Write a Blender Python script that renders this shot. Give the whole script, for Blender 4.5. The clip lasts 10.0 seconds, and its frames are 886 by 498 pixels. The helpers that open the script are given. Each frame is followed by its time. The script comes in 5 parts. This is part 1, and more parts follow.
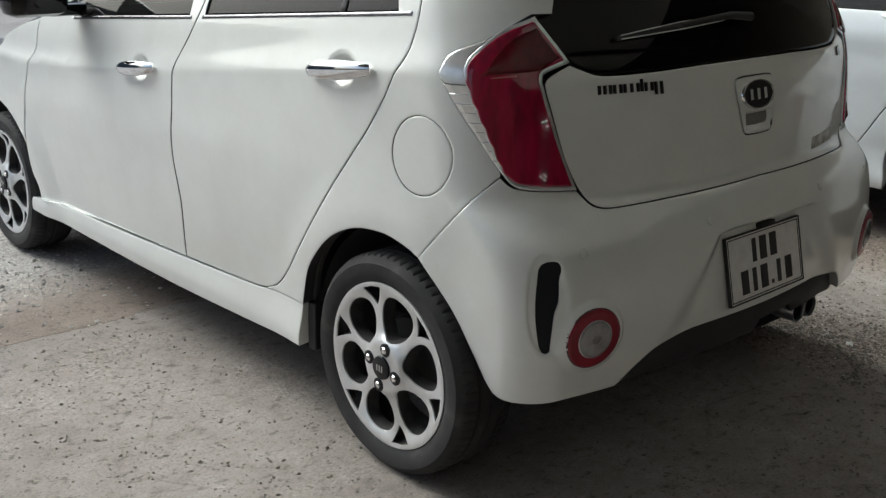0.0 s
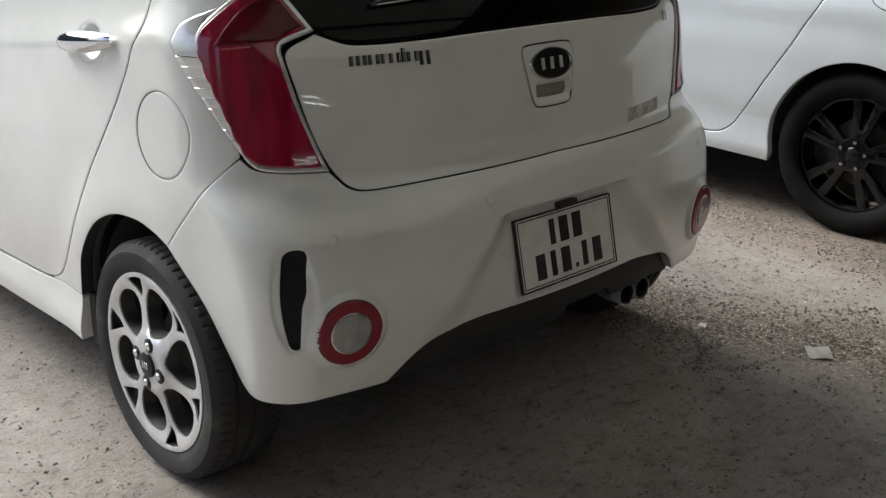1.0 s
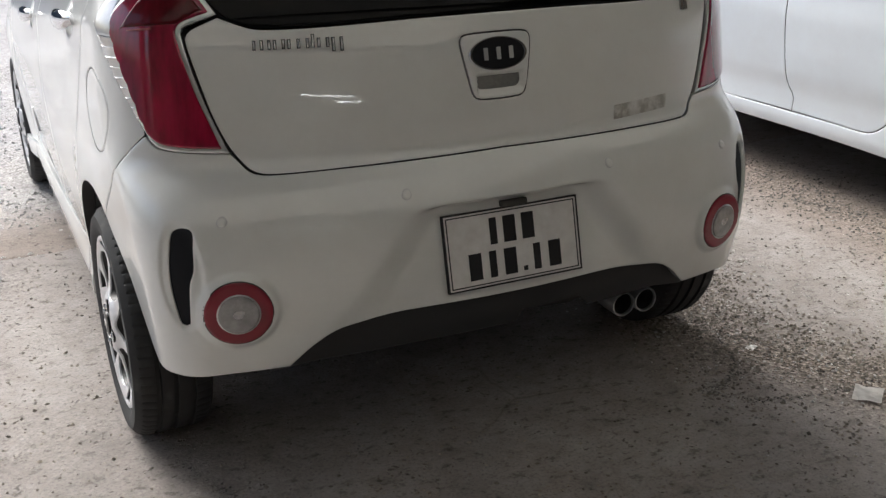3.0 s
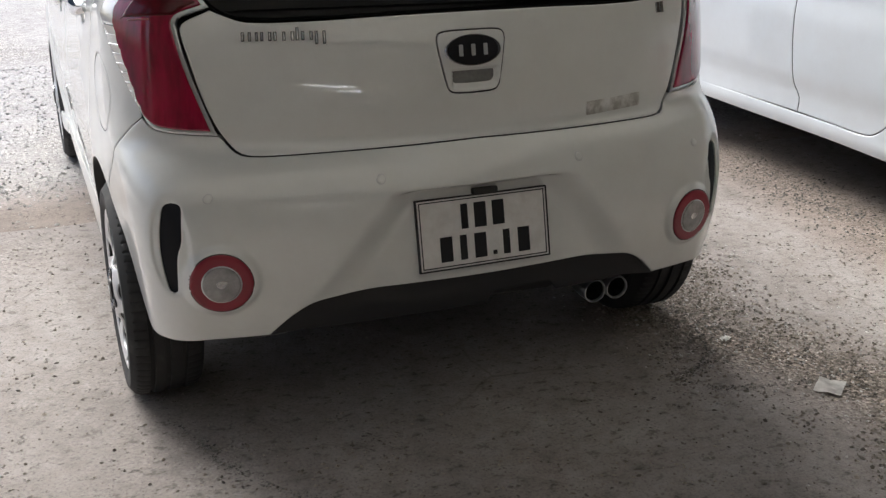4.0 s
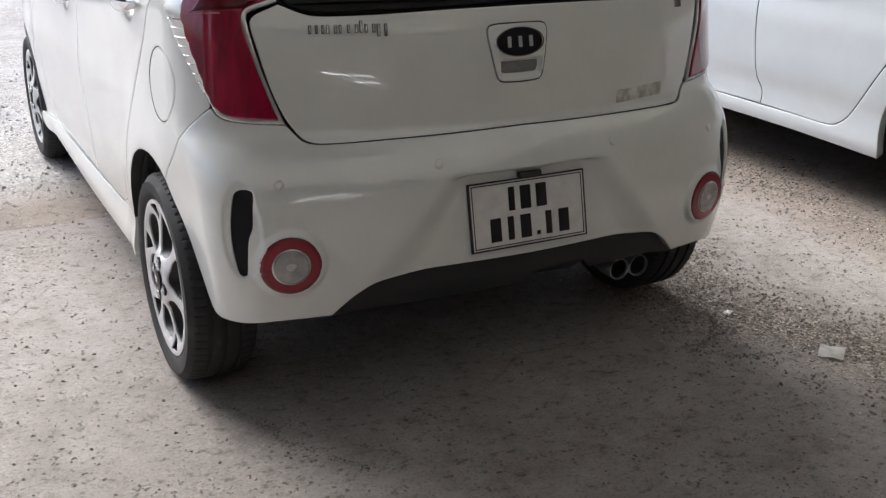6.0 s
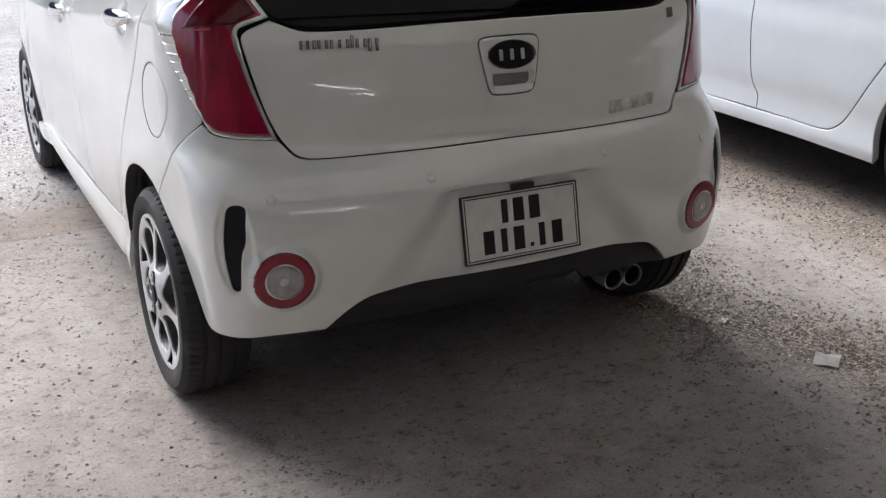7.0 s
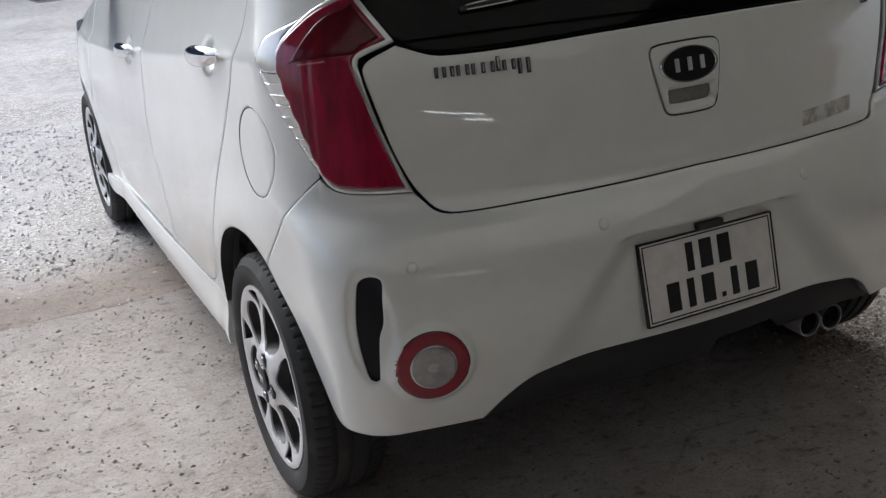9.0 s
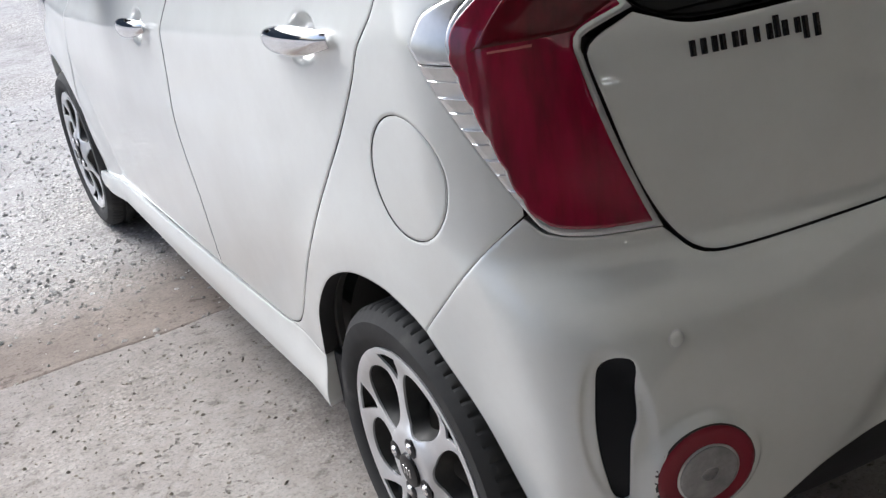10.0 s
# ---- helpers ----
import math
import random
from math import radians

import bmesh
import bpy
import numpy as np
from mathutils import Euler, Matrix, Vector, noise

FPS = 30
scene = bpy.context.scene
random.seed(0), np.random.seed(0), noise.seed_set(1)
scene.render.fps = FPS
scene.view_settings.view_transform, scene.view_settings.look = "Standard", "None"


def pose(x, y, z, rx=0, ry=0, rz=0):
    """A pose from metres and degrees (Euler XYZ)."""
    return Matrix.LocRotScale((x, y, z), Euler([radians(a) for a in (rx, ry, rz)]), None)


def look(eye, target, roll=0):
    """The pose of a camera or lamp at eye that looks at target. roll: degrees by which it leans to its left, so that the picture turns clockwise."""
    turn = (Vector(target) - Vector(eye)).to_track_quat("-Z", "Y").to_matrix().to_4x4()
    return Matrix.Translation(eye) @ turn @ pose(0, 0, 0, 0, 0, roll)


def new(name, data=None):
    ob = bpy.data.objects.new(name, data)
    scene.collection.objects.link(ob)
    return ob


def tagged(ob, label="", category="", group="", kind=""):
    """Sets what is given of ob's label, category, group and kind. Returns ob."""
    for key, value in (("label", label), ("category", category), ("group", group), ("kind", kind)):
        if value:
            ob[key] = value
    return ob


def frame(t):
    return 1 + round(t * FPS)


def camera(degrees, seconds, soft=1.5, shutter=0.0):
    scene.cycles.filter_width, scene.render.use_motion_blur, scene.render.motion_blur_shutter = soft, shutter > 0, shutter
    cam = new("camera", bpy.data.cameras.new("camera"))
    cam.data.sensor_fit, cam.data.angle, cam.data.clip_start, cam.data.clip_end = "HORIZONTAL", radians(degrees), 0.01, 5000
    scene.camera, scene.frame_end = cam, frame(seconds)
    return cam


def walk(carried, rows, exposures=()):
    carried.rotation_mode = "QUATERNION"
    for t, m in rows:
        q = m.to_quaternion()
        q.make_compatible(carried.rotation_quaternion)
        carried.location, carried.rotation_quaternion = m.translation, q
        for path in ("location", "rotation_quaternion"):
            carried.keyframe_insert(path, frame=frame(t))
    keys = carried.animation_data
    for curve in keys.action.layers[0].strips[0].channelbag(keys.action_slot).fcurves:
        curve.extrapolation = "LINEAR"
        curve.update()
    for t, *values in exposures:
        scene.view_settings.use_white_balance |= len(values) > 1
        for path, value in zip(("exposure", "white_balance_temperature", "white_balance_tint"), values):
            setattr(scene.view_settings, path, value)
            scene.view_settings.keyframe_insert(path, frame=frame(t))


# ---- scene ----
cam = camera(45.8, 10.0, soft=1.35)
PATH = [
    (0, (-2.269, -1.795, 1.327), (-0.979, -0.396, 0.712), 1.0),
    (0.5, (-2.02, -1.89, 1.301), (-0.723, -0.518, 0.64), 0.7),
    (1, (-1.784, -1.984, 1.305), (-0.488, -0.615, 0.637), 0.5),
    (1.5, (-1.603, -2.151, 1.283), (-0.412, -0.684, 0.628), -0.6),
    (2, (-1.403, -2.29, 1.287), (-0.328, -0.745, 0.611), -0.5),
    (2.5, (-1.17, -2.325, 1.298), (-0.258, -0.687, 0.602), -0.1),
    (2.7, (-1.116, -2.339, 1.302), (-0.257, -0.674, 0.602), -0.4),
    (3.8, (-0.978, -2.587, 1.365), (-0.26, -0.867, 0.64), -0.2),
    (4, (-0.966, -2.604, 1.362), (-0.255, -0.884, 0.632), 0.3),
    (4.5, (-0.974, -2.621, 1.355), (-0.266, -0.906, 0.611), 0.1),
    (5, (-1.025, -2.633, 1.364), (-0.245, -0.951, 0.614), 0.9),
    (5.5, (-1.217, -2.611, 1.365), (-0.359, -0.964, 0.624), 1.2),
    (6, (-1.342, -2.591, 1.358), (-0.466, -0.944, 0.636), 1.0),
    (6.2, (-1.335, -2.613, 1.355), (-0.464, -0.959, 0.643), 1.0),
    (7.3, (-1.321, -2.567, 1.396), (-0.446, -0.922, 0.668), -0.1),
    (7.5, (-1.323, -2.545, 1.396), (-0.45, -0.896, 0.674), -0.9),
    (8, (-1.334, -2.515, 1.396), (-0.484, -0.846, 0.695), -2.8),
    (8.5, (-1.335, -2.398, 1.372), (-0.518, -0.706, 0.687), -3.9),
    (9, (-1.3, -2.066, 1.33), (-0.518, -0.364, 0.628), -4.5),
    (9.5, (-1.346, -1.676, 1.312), (-0.568, -0.007, 0.531), -6.0),
    (10, (-1.366, -1.305, 1.315), (-0.53, 0.308, 0.479), -8.4),
]
walk(cam, [(t, look(eye, target, roll)) for t, eye, target, roll in PATH],
     [(0, .0, 5800, 1), (.5, .25, 5850, 3), (1, .33, 5850, 5), (2, .57, 5850, 7), (4, .67, 5850, 8), (7, .66, 5680, 9), (8, .52, 5630, 9), (9, .38, 5600, 8), (9.5, .48, 5600, 8), (10, .50, 5600, 8)])

# ---- sky, sun and the shed's daylight ----
world = bpy.data.worlds.new("sky")
scene.world = world
world.use_nodes = True
_wn = world.node_tree
_sky = _wn.nodes.new("ShaderNodeTexSky")
_sky.sky_type, _sky.sun_disc = "NISHITA", False
_sky.sun_elevation, _sky.sun_rotation = radians(44.0), radians(-14.8)
_sky.air_density, _sky.dust_density, _sky.ozone_density = 1.0, 7.0, 1.0
_wn.links.new(_sky.outputs[0], _wn.nodes["Background"].inputs[0])
_wn.nodes["Background"].inputs[1].default_value = 0.15
_sun = new("sun", bpy.data.lights.new("sun", "SUN"))
_sun.data.energy, _sun.data.angle, _sun.data.color = 2.7, radians(44), (1.0, 0.97, 0.92)
_sun.matrix_world = look((-1.84, 6.95, 6.95), (0, 0, 0))


# ---- materials ----
def mat(name, base, rough=.5, metal=0.0, coat=0.0, coat_rough=.03, spec=.5):
    m = bpy.data.materials.new(name)
    m.use_nodes = True
    b = m.node_tree.nodes["Principled BSDF"]
    b.inputs["Base Color"].default_value = (*base, 1)
    b.inputs["Roughness"].default_value = rough
    b.inputs["Metallic"].default_value = metal
    b.inputs["Coat Weight"].default_value = coat
    b.inputs["Coat Roughness"].default_value = coat_rough
    b.inputs["Specular IOR Level"].default_value = spec
    return m


def node(m, kind, **inputs):
    n = m.node_tree.nodes.new(kind)
    for k, v in inputs.items():
        n.inputs[k.replace("_", " ")].default_value = v
    return n


def link(m, a, ao, b, bi):
    m.node_tree.links.new(a.outputs[ao], b.inputs[bi])


def coords(m):
    return node(m, "ShaderNodeTexCoord")


def ramp(m, src, out, stops):
    r = m.node_tree.nodes.new("ShaderNodeValToRGB")
    e = r.color_ramp.elements
    while len(e) < len(stops):
        e.new(.5)
    for el, (p, c) in zip(e, stops):
        el.position, el.color = p, (*c, 1)
    link(m, src, out, r, 0)
    return r


def bsdf(m):
    return m.node_tree.nodes["Principled BSDF"]


def grain(m, scale, strength, distance=.002, detail=6):
    """Fine relief."""
    c = coords(m)
    n = node(m, "ShaderNodeTexNoise", Scale=scale, Detail=detail)
    link(m, c, "Object", n, "Vector")
    b = node(m, "ShaderNodeBump", Strength=strength, Distance=distance)
    link(m, n, 0, b, "Height")
    link(m, b, 0, bsdf(m), "Normal")
    return n


def tinted(m, scale, stops, detail=5, space="Object"):
    """Colour that drifts between stops."""
    c = coords(m)
    n = node(m, "ShaderNodeTexNoise", Scale=scale, Detail=detail, Roughness=.6)
    link(m, c, space, n, "Vector")
    r = ramp(m, n, 0, stops)
    link(m, r, 0, bsdf(m), "Base Color")
    return r


def dusty_paint(name, base, dust, rough=.32):
    """Clear-coated paint with a film of dust in patches."""
    m = mat(name, base, rough, 0, 1.0, .04)
    bsdf(m).inputs["Coat IOR"].default_value = 1.7
    c = coords(m)
    n = node(m, "ShaderNodeTexNoise", Scale=5, Detail=8, Roughness=.65)
    link(m, c, "Object", n, "Vector")
    fine = node(m, "ShaderNodeTexNoise", Scale=90, Detail=4)
    link(m, c, "Object", fine, "Vector")
    blend = node(m, "ShaderNodeMath")
    blend.operation = "MULTIPLY_ADD"
    link(m, fine, 0, blend, 0)
    blend.inputs[1].default_value = .12
    link(m, n, 0, blend, 2)
    r = ramp(m, blend, 0, [(.40, base), (.85, dust)])
    link(m, r, 0, bsdf(m), "Base Color")
    rr = ramp(m, n, 0, [(.3, (.015,) * 3), (.75, (.05,) * 3)])
    link(m, rr, 0, bsdf(m), "Coat Roughness")
    return m


WHITE = dusty_paint("white_paint", (.795, .81, .79), (.715, .72, .695))
WHITE_B = dusty_paint("white_sedan_paint", (.71, .755, .80), (.66, .69, .72))
BLACK = mat("black_plastic", (.020, .020, .021), .6)
grain(BLACK, 400, .25, .0006)
DARK = mat("dark_cavity", (.045, .045, .042), .8)
grain(DARK, 60, .2)
SOOT = mat("soot", (.012, .012, .012), .9)
VENT = mat("vent_plastic", (.014, .015, .018), .6, spec=.2)
grain(VENT, 500, .2, .0005)
BEZEL = mat("lamp_bezel", (.72, .72, .74), .2, .6, .4, .06)
tinted(BEZEL, 40, [(.3, (.64, .64, .66)), (.7, (.80, .80, .82))])
CHROME = mat("chrome", (.78, .78, .80), .07, 1)
tinted(CHROME, 30, [(.3, (.70, .70, .72)), (.7, (.84, .84, .86))])
SATIN = mat("satin_silver", (.62, .62, .63), .28, 1)
grain(SATIN, 250, .1, .0004)
ALLOY = mat("machined_alloy", (.7, .7, .72), .34, .6)
tinted(ALLOY, 14, [(.3, (.62, .62, .63)), (.7, (.78, .78, .80))])
ALLOY_IN = mat("painted_alloy", (.09, .09, .095), .5, .3)
tinted(ALLOY_IN, 25, [(.3, (.020, .0195, .019)), (.7, (.055, .053, .050))])
GLOSS_BLACK = mat("gloss_black", (.008, .008, .009), .12, 0, .15, .03, .3)
tinted(GLOSS_BLACK, 25, [(.35, (.006, .006, .0065)), (.75, (.013, .0125, .012))])
RUBBER = mat("tyre_rubber", (.03, .03, .03), .75, spec=.25)
tinted(RUBBER, 11, [(.3, (.027, .027, .028)), (.6, (.041, .0405, .040)), (.8, (.085, .081, .076))])
grain(RUBBER, 180, .35, .001)
RUBBER_CLEAN = mat("clean_tyre_rubber", (.010, .010, .011), .75, spec=.10)
tinted(RUBBER_CLEAN, 11, [(.3, (.007, .007, .0075)), (.8, (.015, .0145, .014))])
grain(RUBBER_CLEAN, 180, .35, .001)
RED = mat("red_lens", (.26, .006, .014), .12, 0, 1.0, .008, .45)
bsdf(RED).inputs["Coat IOR"].default_value = 1.6


def lens_depth(m, dim, lit):
    """Upright streaks of the reflectors behind the red lens, their highlights painted into the colour."""
    c = coords(m)
    fit_axes = node(m, "ShaderNodeMapping", Scale=(30, 30, 5))
    link(m, c, "Object", fit_axes, "Vector")
    n = node(m, "ShaderNodeTexNoise", Scale=1.0, Detail=4, Roughness=.55)
    link(m, fit_axes, 0, n, "Vector")
    r = ramp(m, n, 0, [(.32, dim), (.52, tuple((a + b) / 2 for a, b in zip(dim, lit))), (.75, lit)])
    link(m, r, 0, bsdf(m), "Base Color")


lens_depth(RED, (.14, .0016, .018), (.42, .007, .050))
SMOKED = mat("smoked_red_lens", (.055, .006, .006), .14, 0, 0.12, .03, .3)
lens_depth(SMOKED, (.055, .004, .006), (.14, .004, .013))
# pale pink for the highlight along the lens ledge
LEDGE_GLINT = mat("ledge_glint", (.50, .12, .13), .25, 0, .5, .05)
REFLECT = mat("red_reflector", (.235, .003, .020), .3, 0, .35, .05)
grain(REFLECT, 420, .4, .0006)
CLEAR = mat("clear_lens", (.55, .52, .52), .14, 0, .8, .03)
tinted(CLEAR, 40, [(.3, (.24, .235, .235)), (.7, (.42, .405, .405))])
# glow of the added tubes that make streaks in the paint
STREAK_TUBE = mat("streak_tube", (.9, .9, .9), .4)
bsdf(STREAK_TUBE).inputs["Emission Color"].default_value = (1, .97, .92, 1)
bsdf(STREAK_TUBE).inputs["Emission Strength"].default_value = 6
COMB = mat("silver_plastic", (.72, .72, .72), .16, .45, .5, .05)
tinted(COMB, 40, [(.3, (.72, .72, .72)), (.7, (.86, .86, .86))])
BELT = mat("dark_chrome", (.18, .18, .19), .26, .9)
tinted(BELT, 30, [(.3, (.12, .12, .13)), (.7, (.22, .22, .23))])
DULL_CHROME = mat("dull_chrome", (.42, .42, .43), .16, 1)
tinted(DULL_CHROME, 90, [(.3, (.30, .30, .31)), (.7, (.55, .55, .56))])
PLATE = mat("plate_white", (.76, .75, .74), .42)
tinted(PLATE, 26, [(.3, (.66, .64, .62)), (.7, (.80, .79, .78))])
INK = mat("plate_ink", (.012, .012, .014), .4)
BADGE = mat("badge_black", (.010, .010, .012), .35, 0, 0, .03, .3)
# grey that stands for the shade in the grip's finger hollow
HOLLOW_SHADE = mat("hollow_shade", (.20, .20, .19), .7)
tinted(HOLLOW_SHADE, 50, [(.3, (.16, .16, .152)), (.7, (.24, .24, .228))])
FELT = mat("seat_fabric", (.03, .03, .032), .9)
tinted(FELT, 60, [(.3, (.02, .02, .022)), (.7, (.045, .045, .047))])
STAIN = mat("sticker_residue", (.50, .47, .42), .6)
tinted(STAIN, 26, [(.38, (.40, .385, .35)), (.50, (.60, .59, .56)), (.62, (.73, .73, .71))])
FOIL = mat("foil", (.93, .92, .88), .3, .25)
PAPER = mat("paper_scrap", (.62, .60, .56), .8)
tinted(PAPER, 40, [(.3, (.5, .48, .44)), (.7, (.72, .70, .66))])
METAL_SHEET = mat("roof_sheet", (.5, .5, .48), .6)
tinted(METAL_SHEET, 1.2, [(.3, (.135, .131, .123)), (.7, (.20, .195, .184))])
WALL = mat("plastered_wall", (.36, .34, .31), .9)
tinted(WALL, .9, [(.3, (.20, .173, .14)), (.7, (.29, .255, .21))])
WALL_DARK = mat("dark_wall", (.1, .11, .12), .9)
tinted(WALL_DARK, .8, [(.3, (.07, .08, .088)), (.7, (.13, .14, .15))])
WALL_GREY = mat("grey_wall", (.3, .3, .3), .9)
tinted(WALL_GREY, .7, [(.3, (.24, .245, .25)), (.7, (.36, .365, .37))])
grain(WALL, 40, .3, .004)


def glass_material(name, tint, dust, ior=1.42):
    m = bpy.data.materials.new(name)
    m.use_nodes = True
    t = m.node_tree
    t.nodes.remove(t.nodes["Principled BSDF"])
    clear = node(m, "ShaderNodeBsdfTransparent", Color=(*tint, 1))
    gloss = node(m, "ShaderNodeBsdfGlossy", Roughness=.02)
    fres = node(m, "ShaderNodeFresnel", IOR=ior)
    mix = node(m, "ShaderNodeMixShader")
    # a thin film of dust, which also stands for haze over the dark glass
    film = node(m, "ShaderNodeBsdfDiffuse", Color=(.42, .41, .40, 1))
    dusty = node(m, "ShaderNodeMixShader", Fac=dust)
    link(m, clear, 0, dusty, 1)
    link(m, film, 0, dusty, 2)
    link(m, fres, 0, mix, 0)
    link(m, dusty, 0, mix, 1)
    link(m, gloss, 0, mix, 2)
    t.links.new(mix.outputs[0], t.nodes["Material Output"].inputs[0])
    return m


GLASS = glass_material("tinted_glass", (.10, .105, .10), .03)
REAR_GLASS = glass_material("rear_glass", (.016, .019, .023), .006, 1.29)

# translucent sheet added in the unseen roof to let fill light in
FILL_SHEET = bpy.data.materials.new("fill_sheet_translucent")
FILL_SHEET.use_nodes = True
FILL_SHEET.node_tree.nodes.remove(FILL_SHEET.node_tree.nodes["Principled BSDF"])
_tr = node(FILL_SHEET, "ShaderNodeBsdfTranslucent", Color=(.468, .450, .408, 1))
FILL_SHEET.node_tree.links.new(_tr.outputs[0], FILL_SHEET.node_tree.nodes["Material Output"].inputs[0])


def ground_material():
    m = mat("dusty_concrete", (.4, .38, .35), .92, 0, 0, .03, .25)
    c = coords(m)
    big = node(m, "ShaderNodeTexNoise", Scale=.9, Detail=7, Roughness=.6)
    mid = node(m, "ShaderNodeTexNoise", Scale=9, Detail=8, Roughness=.7)
    fine = node(m, "ShaderNodeTexNoise", Scale=120, Detail=4, Roughness=.7)
    spot = node(m, "ShaderNodeTexVoronoi", Scale=75)
    for n in (big, mid, fine, spot):
        link(m, c, "Object", n, "Vector")
    r1 = ramp(m, big, 0, [(.32, (.215, .193, .176)), (.55, (.287, .261, .241)), (.72, (.345, .321, .300))])
    r2 = ramp(m, mid, 0, [(.28, (.68, .665, .65)), (.46, (.93, .92, .91)), (.56, (1.0, 1.0, 1.0)), (.72, (1.14, 1.14, 1.14))])
    r3 = ramp(m, fine, 0, [(.30, (.55, .55, .56)), (.45, (.96, .96, .96)), (.75, (1.15, 1.14, 1.12))])
    # dark grains pressed into the dust, thicker in some patches than in others
    r4 = ramp(m, spot, 0, [(.10, (.60, .59, .58)), (.20, (1, 1, 1))])
    patch = ramp(m, mid, 0, [(.45, (0, 0, 0)), (.62, (1, 1, 1))])
    # shallow pits and scrapes in the worn top
    stretch = node(m, "ShaderNodeMapping", Scale=(24, 34, 30), Rotation=(0, 0, .5))
    link(m, c, "Object", stretch, "Vector")
    worn = node(m, "ShaderNodeTexNoise", Scale=1.0, Detail=5, Roughness=.62)
    link(m, stretch, 0, worn, "Vector")
    pits = ramp(m, worn, 0, [(.34, (.58, .565, .555)), (.42, (.97, .97, .97)), (.58, (1.03, 1.03, 1.03)), (.70, (1.13, 1.13, 1.14))])
    a = node(m, "ShaderNodeMixRGB", Fac=1.0)
    b = node(m, "ShaderNodeMixRGB", Fac=1.0)
    d = node(m, "ShaderNodeMixRGB", Fac=1.0)
    for n in (a, b, d):
        n.blend_type = "MULTIPLY"
    link(m, r1, 0, a, 1)
    link(m, r2, 0, a, 2)
    link(m, a, 0, b, 1)
    link(m, r3, 0, b, 2)
    e = node(m, "ShaderNodeMixRGB", Fac=1.0)
    e.blend_type = "MULTIPLY"
    link(m, b, 0, e, 1)
    link(m, pits, 0, e, 2)
    # broken-out pits in clusters
    shift = node(m, "ShaderNodeMixRGB", Fac=.035)
    shift.blend_type = "ADD"
    jag = node(m, "ShaderNodeTexNoise", Scale=45, Detail=3)
    link(m, c, "Object", jag, "Vector")
    link(m, c, "Object", shift, 1)
    link(m, jag, "Color", shift, 2)
    hole = node(m, "ShaderNodeTexVoronoi", Scale=40)
    link(m, shift, 0, hole, "Vector")
    hole_dark = ramp(m, hole, 0, [(.13, (.46, .44, .42)), (.24, (1, 1, 1)), (.32, (1.10, 1.10, 1.10)), (.45, (1, 1, 1))])
    flock = node(m, "ShaderNodeTexNoise", Scale=4.2, Detail=4, Roughness=.6)
    link(m, c, "Object", flock, "Vector")
    where = ramp(m, flock, 0, [(.48, (0, 0, 0)), (.60, (1, 1, 1))])
    pitted = node(m, "ShaderNodeMixRGB", Fac=1.0)
    pitted.blend_type = "MULTIPLY"
    link(m, where, 0, pitted, 0)
    link(m, e, 0, pitted, 1)
    link(m, hole_dark, 0, pitted, 2)
    link(m, pitted, 0, d, 1)
    link(m, r4, 0, d, 2)
    link(m, patch, 0, d, 0)
    # hairline cracks, broken off here and there
    warp = node(m, "ShaderNodeMixRGB", Fac=.16)
    warp.blend_type = "ADD"
    wander = node(m, "ShaderNodeTexNoise", Scale=3, Detail=5)
    link(m, c, "Object", wander, "Vector")
    link(m, c, "Object", warp, 1)
    link(m, wander, "Color", warp, 2)
    cells = node(m, "ShaderNodeTexVoronoi", Scale=1.1)
    cells.feature = "DISTANCE_TO_EDGE"
    link(m, warp, 0, cells, "Vector")
    line = ramp(m, cells, 0, [(.0, (.66, .65, .64)), (.003, (.84, .83, .82)), (.006, (1, 1, 1))])
    broken = ramp(m, big, 0, [(.55, (0, 0, 0)), (.63, (1, 1, 1))])
    crack = node(m, "ShaderNodeMixRGB", Fac=1.0)
    crack.blend_type = "MULTIPLY"
    link(m, broken, 0, crack, 0)
    link(m, d, 0, crack, 1)
    link(m, line, 0, crack, 2)
    d = crack
    # grit: loose crumbs in grey and dark, where it lies
    lies = m.node_tree.nodes.new("ShaderNodeAttribute")
    lies.attribute_name = "grit"
    crumb = node(m, "ShaderNodeTexVoronoi", Scale=110, Randomness=1.0)
    link(m, c, "Object", crumb, "Vector")
    tone = ramp(m, crumb, "Color", [(.12, (.06, .052, .044)), (.35, (.20, .176, .15)), (.6, (.31, .277, .24)), (.85, (.50, .45, .40))])
    edge = node(m, "ShaderNodeMath")
    edge.operation = "MULTIPLY_ADD"
    link(m, mid, 0, edge, 0)
    edge.inputs[1].default_value = 2.4
    edge.inputs[2].default_value = -1.2
    add = node(m, "ShaderNodeMath")
    add.operation = "ADD"
    add.use_clamp = True
    link(m, edge, 0, add, 0)
    link(m, lies, "Fac", add, 1)
    mask = node(m, "ShaderNodeMath")
    mask.operation = "MULTIPLY"
    link(m, add, 0, mask, 0)
    link(m, lies, "Fac", mask, 1)
    g = node(m, "ShaderNodeMixRGB")
    link(m, mask, 0, g, 0)
    link(m, d, 0, g, 1)
    link(m, tone, 0, g, 2)
    # past the slab: bare pale gravel dust, colour raised further for the overexposed daylight
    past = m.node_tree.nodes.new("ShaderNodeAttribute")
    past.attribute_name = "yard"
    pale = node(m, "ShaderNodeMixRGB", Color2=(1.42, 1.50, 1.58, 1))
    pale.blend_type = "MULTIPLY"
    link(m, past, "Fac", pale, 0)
    # brown soil just past the slab's edge
    bare = m.node_tree.nodes.new("ShaderNodeAttribute")
    bare.attribute_name = "soil"
    brown = node(m, "ShaderNodeMixRGB", Color2=(.86, .80, .75, 1))
    brown.blend_type = "MULTIPLY"
    link(m, bare, "Fac", brown, 0)
    link(m, g, 0, brown, 1)
